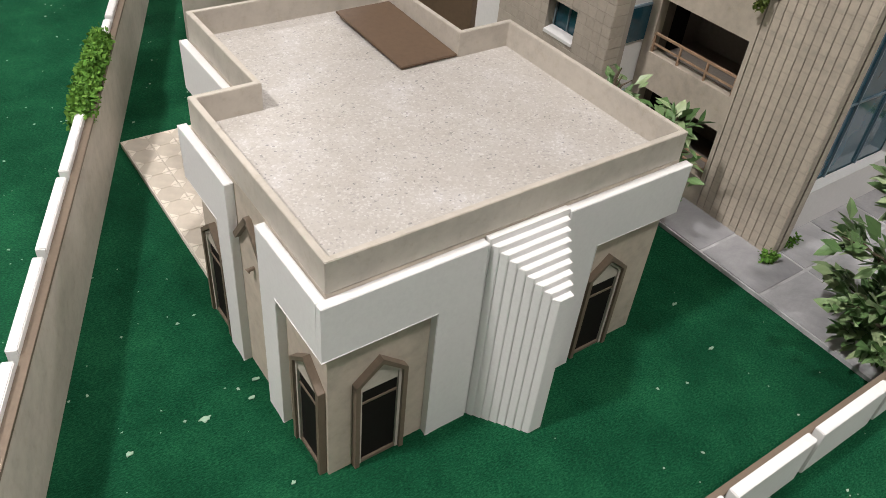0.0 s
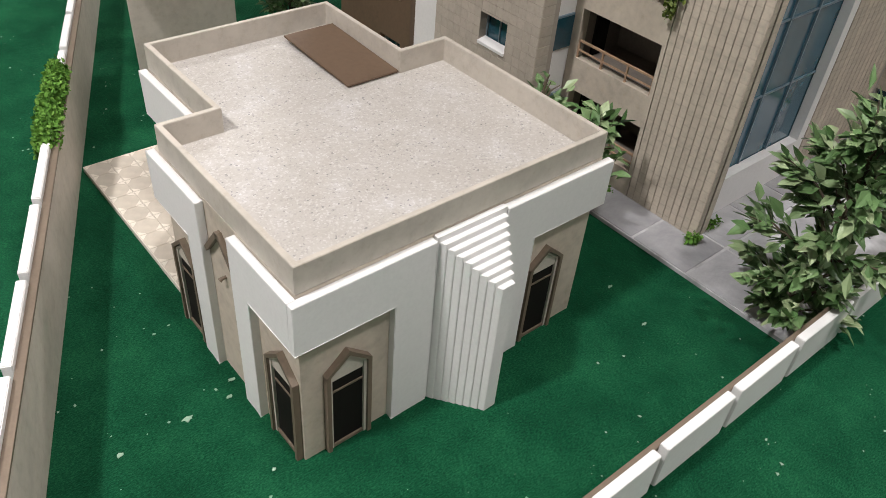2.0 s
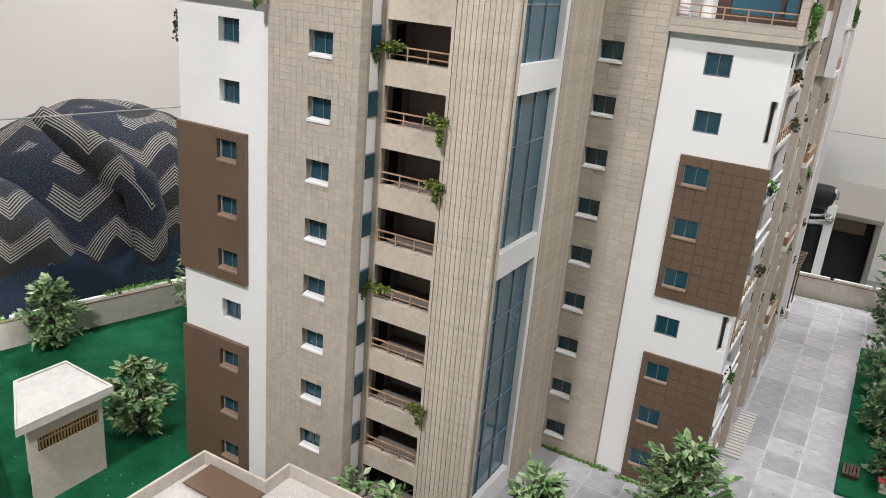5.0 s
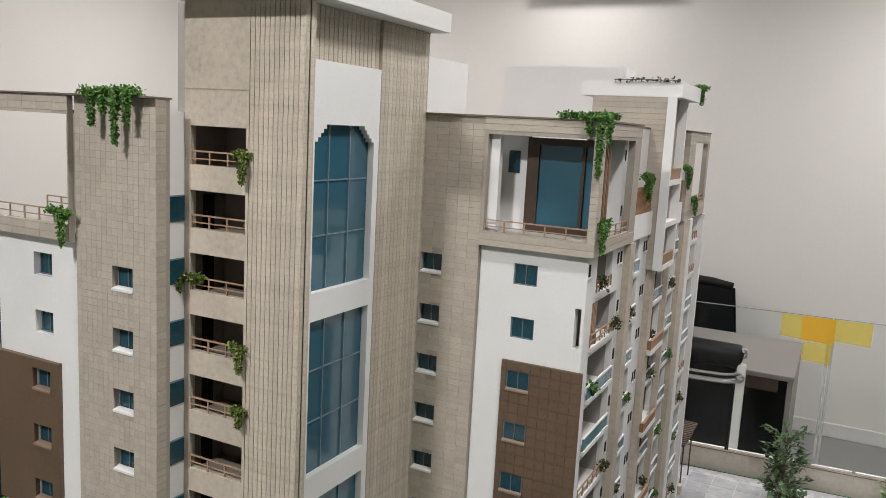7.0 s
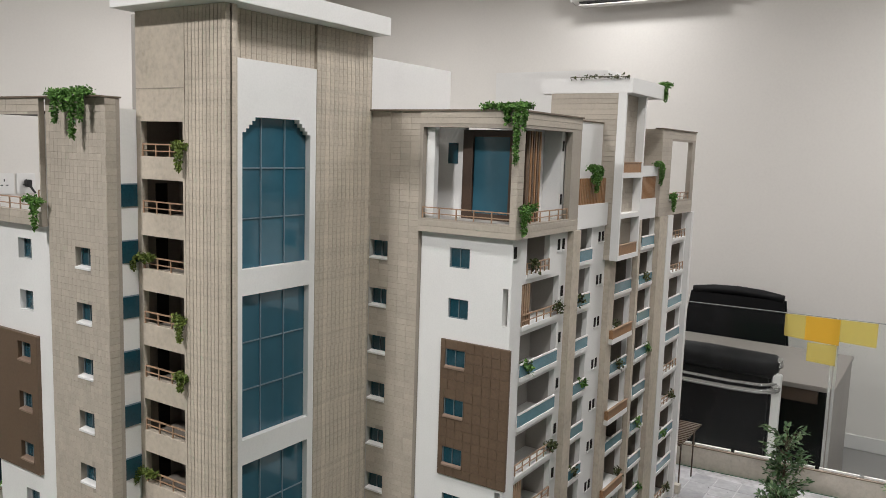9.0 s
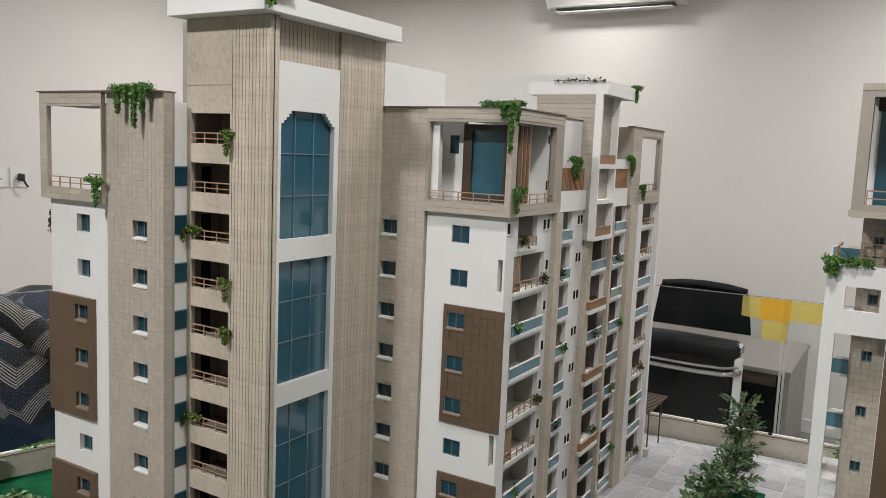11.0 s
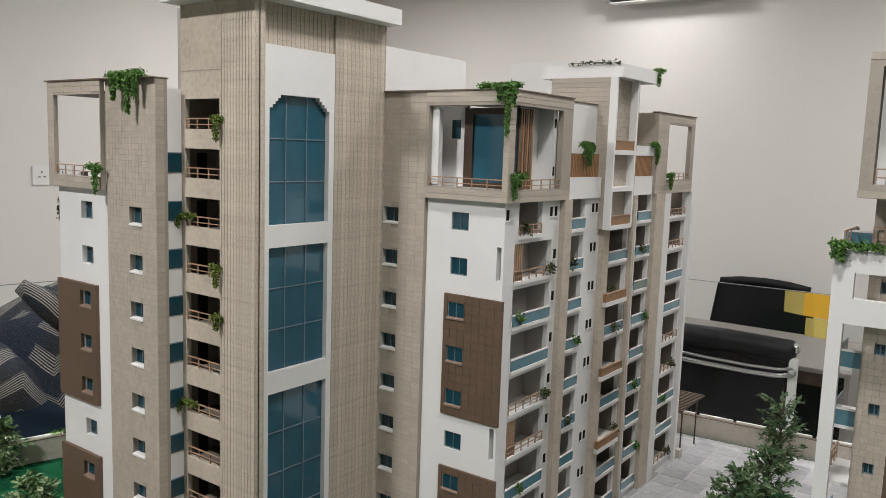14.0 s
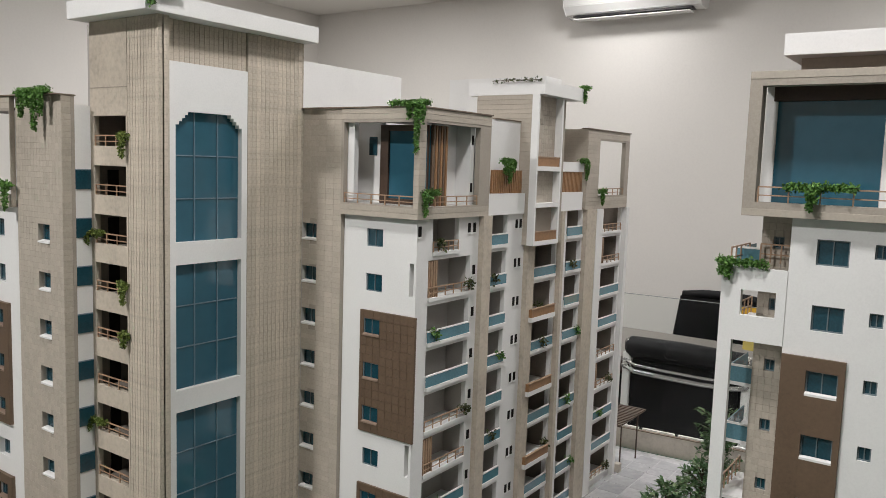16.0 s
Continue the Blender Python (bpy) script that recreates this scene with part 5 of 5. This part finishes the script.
foliage("ivy", "dried dark creeper at the wall edge", [(0.605, 0.905, 0.87), (0.605, 0.908, 0.845), (0.606, 0.909, 0.82)], OLIVE, 0.006, 70, 0.004, "ivy", "hanging ivy")
# moss along wall feet and on the planters
random.seed(5)
for a, b, h in (((1.06, 0.32), (1.06, 0.17), 0.008), ((1.052, 0.15), (1.062, 0.0), 0.008), ((0.655, 0.305), (0.665, 0.3), 0.012), ((0.693, 0.31), (0.72, 0.31), 0.006), ((0.66, 0.5), (0.66, 0.42), 0.005), ((0.846, 0.128), (0.842, 0.05), 0.072), ((0.838, 0.132), (0.838, 0.12), 0.056), ((0.838, 0.08), (0.838, 0.072), 0.055), ((0.836, 0.078), (0.836, 0.074), 0.035), ((0.855, 0.03), (0.857, 0.0), 0.075)):
    foliage("moss", "bright green moss clump along a wall foot", [(*a, h), ((a[0] + b[0]) / 2, (a[1] + b[1]) / 2, h), (*b, h)], MOSS, 0.005, int(120 + 3000 * math.dist(a, b)), 0.007, "moss", "moss clumps")
for y in (0.9,):
    xw = -0.045 + (y - 0.345) * 0.4382
    foliage("moss", "bright green moss draped over the boundary wall", [(xw - 0.074, y - 0.165, 0.082), (xw - 0.054, y - 0.12, 0.09), (xw - 0.032, y - 0.07, 0.092), (xw - 0.01, y - 0.02, 0.094)], MOSS, 0.0062, 9000, 0.0125, "moss", "moss clumps")
foliage("moss", "bright green moss draped over the boundary wall", [(0.5, 1.61, 0.08), (0.56, 1.6, 0.082), (0.64, 1.58, 0.078)], MOSS, 0.005, 900, 0.009, "moss", "moss clumps")
foliage("moss", "bright green moss draped over the boundary wall", [(0.88, 1.52, 0.08), (0.98, 1.495, 0.082), (1.06, 1.475, 0.078)], MOSS, 0.005, 800, 0.009, "moss", "moss clumps")

# loose flakes on the turf
random.seed(9)
fk = Geo()
for i in range(1000):
    x, y = random.uniform(-0.1, 0.85), random.uniform(-0.35, 1.3)
    if 0.15 < x < 0.49 and 0.26 < y < 0.68:
        continue
    r = random.choice((0.0004, 0.0006, 0.0007, 0.001, 0.0016))
    a = random.uniform(0, 6.28)
    fk.face([(x + r * math.cos(a + q) * random.uniform(0.6, 1.4), y + r * math.sin(a + q) * random.uniform(0.6, 1.4), 0.0012 + 0.0004 * random.random()) for q in (0, 1.5, 3.1, 4.6)])
solo("turf_flakes", fk, FLAKE, "pale loose flakes scattered on the turf", "flakes", kind="stuff")
for x, y, r in ((0.109, 0.407, 0.0048), (0.051, 0.405, 0.004), (0.158, 0.424, 0.0038), (0.148, 0.408, 0.0028), (0.141, 0.322, 0.0022), (0.532, 0.31, 0.003), (0.518, 0.253, 0.003), (0.127, 0.514, 0.0018)):
    fp = Geo().prism([(x + r * math.cos(q) * random.uniform(0.45, 1.3), y + r * math.sin(q) * random.uniform(0.25, 0.8)) for q in (0, 0.5, 1.0, 1.6, 2.1, 2.7, 3.3, 3.9, 4.5, 5.1, 5.7)], 0.0008, 0.0016)
    solo("paper_scrap", fp, FLAKE, "pale torn paper scrap on the turf", "paper scrap", "paper scraps")

# ---- court furniture of the model ----
perg = thing("pergola", 2.36, -0.0, 0.006, "small dark brown slatted pergola by the far wall", "pergola")
for x in (2.225, 2.37):
    for y in (-0.022, 0.07):
        part("post", Geo().box(x - 0.002, x + 0.002, y - 0.002, y + 0.002, 0.006, 0.163), DARKWOOD, perg)
for y in (-0.026, 0.068):
    part("beam", Geo().box(2.2, 2.43, y, y + 0.006, 0.1632, 0.1675), DARKWOOD, perg)
for i in range(14):
    part("slat", Geo().box(2.2 + i * 0.0168, 2.2085 + i * 0.0168, -0.03, 0.08, 0.1677, 0.172), DARKWOOD, perg)
steps_ = thing("ramp", 1.39, -0.03, 0.006, "white slatted ramp at the foot of the facade", "ramp")
for i in range(16):
    part("tread", Geo().box(1.28 + i * 0.0145, 1.29 + i * 0.0145, -0.058, -0.02, 0.0056, 0.011), OFFWHITE, steps_)
bn = thing("bench", 1.37, -0.28, 0.012, "tiny dark slatted bench on the turf strip", "bench")
for i in range(5):
    part("slat", Geo().box(1.345, 1.395, -0.29 + i * 0.007, -0.285 + i * 0.007, 0.022, 0.0245), DARKWOOD, bn)
for x in (1.35, 1.388):
    part("leg", Geo().box(x, x + 0.003, -0.289, -0.258, 0.012, 0.0218), DARKWOOD, bn)
solo("kerb_block", Geo().box(2.2, 2.225, -0.03, -0.01, 0.0056, 0.035), CREAM, "small cream block by the facade corner", "block", bevel=0.001)

# ---- glass barrier round the model ----
def glass_panel(a, b, z0, z1, label, edge=None):
    a, b = Vector((*a, 0)), Vector((*b, 0))
    d = (b - a).normalized()
    n = Vector((-d.y, d.x, 0)) * 0.004
    poly = [tuple((p + s * n)[:2]) for p, s in ((a, -1), (b, -1), (b, 1), (a, 1))]
    o = thing("glass_barrier", a.x, a.y, z0, label, "glass barrier", "glass barriers")
    p = part("pane", Geo().prism(poly, z0, z1), GLASS, o)
    p.visible_shadow = False
    part("edge", Geo().prism(poly, z1 + 0.0001, z1 + 0.0016), edge or GLASSEDGE, o)
    for q in (a + d * 0.003, b - d * 0.003):
        part("end_edge", Geo().box(q.x - 0.003, q.x + 0.003, q.y - 0.004, q.y + 0.004, z0, z1 - 0.0005), edge or GLASSJOINT, o)
    return o


ex = 0.05
gap_y = (0.31, -0.394, -1.1)
glass_panel((WEST + 0.02, north_at(WEST) - 0.03), (1.2, north_at(1.2) - 0.03 + 0.04), FLOOR, 0.565, "clear glass barrier panel beside the model")
glass_panel((1.205, north_at(1.2) + 0.01), (2.42, north_at(2.42) + 0.01), FLOOR, 0.565, "clear glass barrier panel beside the model")
for y0, y1 in ((1.08, -0.392), (-0.398, -1.85)):
    glass_panel((east_at(y0) + ex, y0), (east_at(y1) + ex, y1), FLOOR, 0.566, "clear glass barrier panel behind the court")
glass_panel((WEST + 0.006, 1.6), (WEST + 0.006, -0.9), FLOOR, 0.552, "clear glass barrier panel in front of the model", EDGE)

# yellow tape over the joint
tp = thing("tape", east_at(-0.39) + ex - 0.006, -0.39, 0.55, "translucent yellow tape strips over the glass joint", "tape")


def tape_strip(y0, y1, z0, z1, mat, off):
    x0, x1 = east_at(y0) + ex - 0.0045 - off, east_at(y1) + ex - 0.0045 - off
    g = Geo()
    g.v = [(x0, y0, z0 + 0.006), (x1, y1, z0), (x1, y1, z1), (x0, y0, z1), (x0 - 0.0003, y0, z0 + 0.006), (x1 - 0.0003, y1, z0), (x1 - 0.0003, y1, z1), (x0 - 0.0003, y0, z1)]
    g.f = [(0, 1, 2, 3), (7, 6, 5, 4), (0, 4, 5, 1), (1, 5, 6, 2), (2, 6, 7, 3), (3, 7, 4, 0)]
    part("strip", g, mat, tp)


tape_strip(-0.243, -0.305, 0.486, 0.565, TAPE, 0)
tape_strip(-0.305, -0.405, 0.48, 0.565, TAPE2, 0)
tape_strip(-0.405, -0.51, 0.488, 0.565, TAPE, 0)
tape_strip(-0.315, -0.4, 0.412, 0.4798, TAPE, 0.0006)

# ---- things in the room ----
ac = thing("air_conditioner", XR, 1.44, 2.22, "white wall-mounted split air conditioner with open louvre", "air conditioner")
AY0, AY1, AZ = 0.895, 1.99, 2.222
prof = [(XR - 0.001, AZ + 0.02), (XR - 0.07, AZ), (XR - 0.17, AZ + 0.015), (XR - 0.22, AZ + 0.08), (XR - 0.225, AZ + 0.23), (XR - 0.19, AZ + 0.26), (XR - 0.001, AZ + 0.26)]
g, k = Geo(), len(prof)
g.v = [(x, AY0, z) for x, z in prof] + [(x, AY1, z) for x, z in prof]
g.f = [tuple(range(k)), tuple(range(2 * k - 1, k - 1, -1))] + [(i, (i + 1) % k, k + (i + 1) % k, k + i) for i in range(k)]
part("body", g, PLASTIC, ac, bevel=0.006)
part("outlet", Geo().bar((XR - 0.12, AY0 + 0.07, AZ + 0.003), (XR - 0.12, AY1 - 0.07, AZ + 0.003), 0.1, 0.01), DARKPLASTIC, ac, "dark air outlet slot")
part("louvre", Geo().box(XR - 0.19, XR - 0.09, AY0 + 0.08, AY1 - 0.08, AZ - 0.026, AZ - 0.018), PLASTIC, ac)
for i in range(12):
    y = AY0 + 0.12 + i * 0.076
    part("vane", Geo().box(XR - 0.16, XR - 0.09, y, y + 0.005, AZ - 0.018, AZ - 0.003), DARKPLASTIC, ac)

for i, x in enumerate((2.503, 2.658, 2.813)):
    z0 = 0.655
    sp = thing("wall_socket", x + 0.069, YL, z0, "white square three-pin wall socket plate", "socket", "wall sockets")
    part("plate", Geo().box(x, x + 0.138, YL - 0.011, YL - 0.0005, z0, z0 + 0.145), PLASTIC, sp, bevel=0.003)
    for dx, dz, w, hh in ((0.069, 0.096, 0.007, 0.018), (0.05, 0.062, 0.016, 0.007), (0.088, 0.062, 0.016, 0.007), (0.118, 0.04, 0.014, 0.022)):
        part("slot" if dx < 0.1 else "switch", Geo().box(x + dx - w / 2, x + dx + w / 2, YL - 0.0125, YL - 0.0111, z0 + dz - hh / 2, z0 + dz + hh / 2), DARKPLASTIC if dx < 0.1 else PLASTIC, sp)
    if i == 2:
        pg = part("plug", Geo().box(x + 0.052, x + 0.086, YL - 0.06, YL - 0.0126, z0 + 0.05, z0 + 0.1), DARKPLASTIC, sp, "black plug", bevel=0.004)
        part("cable", Geo().tube([(x + 0.069, YL - 0.055, z0 + 0.062), (x + 0.085, YL - 0.065, z0 + 0.03), (x + 0.105, YL - 0.06, z0 + 0.006)], [0.009, 0.008, 0.007], 8), DARKPLASTIC, pg)


def soft_blob(cx, cy, cz, sx, sy, sz, seed, power=0.75, ripple=0.05):
    """A slumped cushion: a rounded box with folds."""
    bm = bmesh.new()
    bmesh.ops.create_uvsphere(bm, u_segments=56, v_segments=36, radius=1.0)
    for v in bm.verts:
        p = [math.copysign(abs(c) ** power, c) for c in v.co]
        q = Vector(p)
        nz = noise.noise(q * 1.6 + Vector((seed, 0, 0))) + 0.5 * noise.noise(q * 4 + Vector((0, seed, 0)))
        q *= 1 + ripple * nz
        v.co = (cx + q.x * sx, cy + q.y * sy, cz + q.z * sz)
    me = bpy.data.meshes.new("cushion")
    bm.to_mesh(me)
    bm.free()
    me.polygons.foreach_set("use_smooth", [True] * len(me.polygons))
    return me


bag = thing("bean_bag", 1.4, 2.15, FLOOR, "dark navy bean bag with pale zigzag lines", "bean bag", "bean bags")
part("base", soft_blob(1.45, 2.06, -0.27, 0.5, 0.42, 0.38, 3), NAVY, bag, "plain navy lower cushion")
part("cushion", soft_blob(1.42, 2.2, -0.12, 0.5, 0.42, 0.535, 1), CLOTH, bag)
part("fold", Geo().tube([(0.959, 1.86, 0.5), (1.036, 1.82, 0.428), (1.119, 1.79, 0.346), (1.209, 1.77, 0.269), (1.231, 1.76, 0.166), (1.238, 1.76, 0.051), (1.245, 1.78, -0.064)], [0.025, 0.05, 0.056, 0.058, 0.056, 0.05, 0.03], 18), CLOTH, bag, smooth=True)
bag = thing("bean_bag", 0.75, 2.15, FLOOR, "dark navy bean bag with pale zigzag lines", "bean bag", "bean bags")
part("base", soft_blob(0.74, 2.03, -0.24, 0.46, 0.42, 0.37, 5), NAVY, bag, "plain navy lower cushion")
part("cushion", soft_blob(0.72, 2.15, -0.16, 0.44, 0.4, 0.46, 7), CLOTH, bag)

chair = thing("office_chair", 5.4, 0.55, FLOOR, "black high-backed office chair behind the desk", "chair")
g = Geo()
g.v = [(5.47, 0.17, -0.4), (5.52, 0.17, -0.4), (5.52, 0.94, -0.4), (5.47, 0.94, -0.4), (5.47, 0.23, 0.13), (5.52, 0.234, 0.13), (5.52, 0.866, 0.13), (5.47, 0.87, 0.13)]
g.f = [(3, 2, 1, 0), (4, 5, 6, 7), (0, 1, 5, 4), (1, 2, 6, 5), (2, 3, 7, 6), (3, 0, 4, 7)]
part("backrest", g, LEATHER, chair, bevel=0.015)
part("head_roll", Geo().tube([(5.495, 0.246, 0.122), (5.495, 0.39, 0.14), (5.495, 0.55, 0.147), (5.495, 0.71, 0.14), (5.495, 0.854, 0.122)], [0.03, 0.034, 0.034, 0.034, 0.03], 14), LEATHER, chair, smooth=True)
part("seat", Geo().box(5.1, 5.465, 0.25, 0.85, -0.45, -0.35), LEATHER, chair, bevel=0.03)
part("pedestal", Geo().tube([(5.28, 0.55, FLOOR + 0.06), (5.28, 0.55, -0.45)], [0.03, 0.025], 12), CHROME, chair, smooth=True)
for q in range(5):
    ca, sa = math.cos(q * 1.2566), math.sin(q * 1.2566)
    part("foot", Geo().tube([(5.28, 0.55, FLOOR + 0.08), (5.28 + 0.28 * ca, 0.55 + 0.28 * sa, FLOOR + 0.03)], [0.025, 0.018], 8), DARKPLASTIC, chair)
# visitor chair: rolled black back towards the glass, grey posts, bent chrome rails
bench = thing("visitor_chair", 3.95, 0.3, FLOOR, "black leather visitor chair with grey posts and chrome back rail", "chair")
part("back_roll", Geo().tube([(3.94, -0.012, 0.03), (3.94, 0.01, 0.035), (3.94, 0.33, 0.04), (3.94, 0.62, 0.035), (3.94, 0.642, 0.03)], [0.05, 0.062, 0.064, 0.062, 0.05], 18), LEATHER, bench, smooth=True)
part("backrest", Geo().box(3.93, 3.99, 0.02, 0.615, -0.62, 0.03), LEATHER, bench, bevel=0.012)
part("seat", Geo().box(3.995, 4.04, 0.03, 0.605, -0.52, -0.42), LEATHER, bench, bevel=0.015)
for zb, dx, r in ((-0.072, 0.0, 0.014), (-0.04, 0.012, 0.01)):
    part("frame_bar", Geo().tube([(3.885 + dx, -0.015, zb), (3.865 + dx, 0.06, zb - 0.012), (3.86 + dx, 0.2, zb - 0.016), (3.86 + dx, 0.42, zb - 0.014), (3.865 + dx, 0.57, zb - 0.01), (3.885 + dx, 0.645, zb + 0.012)], [r] * 6, 12), CHROME, bench, "bent chrome rail", smooth=True)
for y0 in (-0.035, 0.612):
    part("post", Geo().box(3.89, 3.918, y0, y0 + 0.042, FLOOR, 0.012), PLASTIC, bench, "pale grey metal post", bevel=0.005)
    part("end_cap", Geo().tube([(3.93, y0 + 0.005, 0.06), (3.93, y0 + 0.03, 0.06)], [0.024, 0.03], 14), CHROME, bench, "chrome end cap", smooth=True)
    part("bolt", Geo().tube([(3.872, y0 + 0.02, -0.06), (3.889, y0 + 0.02, -0.06)], [0.02, 0.02], 12), CHROME, bench, smooth=True)
desk = thing("desk", 4.5, 0.5, FLOOR, "wide dark office desk with glossy grey-brown top", "desk")
part("desktop", Geo().box(4.06, 4.9, -0.255, 1.5, -0.085, -0.06), DESKTOP, desk, "glossy grey-brown laminate top", bevel=0.004)
part("apron", Geo().box(4.075, 4.1, -0.18, 1.48, -0.155, -0.0854), DARKWOOD, desk, "dark brown apron")
part("side_panel", Geo().box(4.08, 4.88, -0.25, -0.225, FLOOR, -0.0854), DESKTOP, desk)
# Black sheet added in place of the shade under the desktop.
part("front_panel", Geo().box(4.35, 4.37, -0.224, 1.48, FLOOR + 0.05, -0.0854), LEATHER, desk)
part("side_panel", Geo().box(4.08, 4.88, 1.455, 1.48, FLOOR, -0.156), DESKTOP, desk)
kiosk = thing("kiosk", 1.36, -0.35, 0.012, "tiny cream kiosk with a flat red roof on the turf strip", "kiosk")
part("wall", Geo().box(1.335, 1.385, -0.375, -0.33, 0.0125, 0.04), CREAM, kiosk)
part("roof", Geo().box(1.328, 1.392, -0.382, -0.323, 0.0402, 0.046), RED, kiosk, bevel=0.001)
random.seed(31)
grit = Geo()
for i in range(60):
    x, y, q = random.uniform(0.9, 2.4), random.uniform(-0.24, -0.03), random.uniform(0.0008, 0.0026)
    grit.box(x, x + q, y, y + q * 0.8, 0.0069, 0.0069 + q * 0.6)
solo("paving_grit", grit, DARKPLASTIC, "dark crumbs scattered on the paving", "grit", kind="stuff")

# ---- paving slabs ----
SLAB = 0.075
me_p = slab_mesh("paving_slab", SLAB - 0.0036, SLAB - 0.0036, 0.0005, PAVING)
rest = Geo()
for i in range(25):
    for j in range(16):
        x, y = 0.612 + i * SLAB, 0.5 - (j + 1) * SLAB
        if (x < 0.86 and y < 0.138) or x + SLAB > east_at(y) - 0.02 or (x > 1.1 and y > 0.02):
            continue
        if x < 2.25:
            part("paving_slab", me_p, PAVING, pavement, m=Matrix.Translation((x, y, 0.0056)))
        else:
            rest.box(x, x + SLAB - 0.0036, y, y + SLAB - 0.0036, 0.0056, 0.0061)
part("far_paving", rest, PAVING, pavement, kind="stuff")
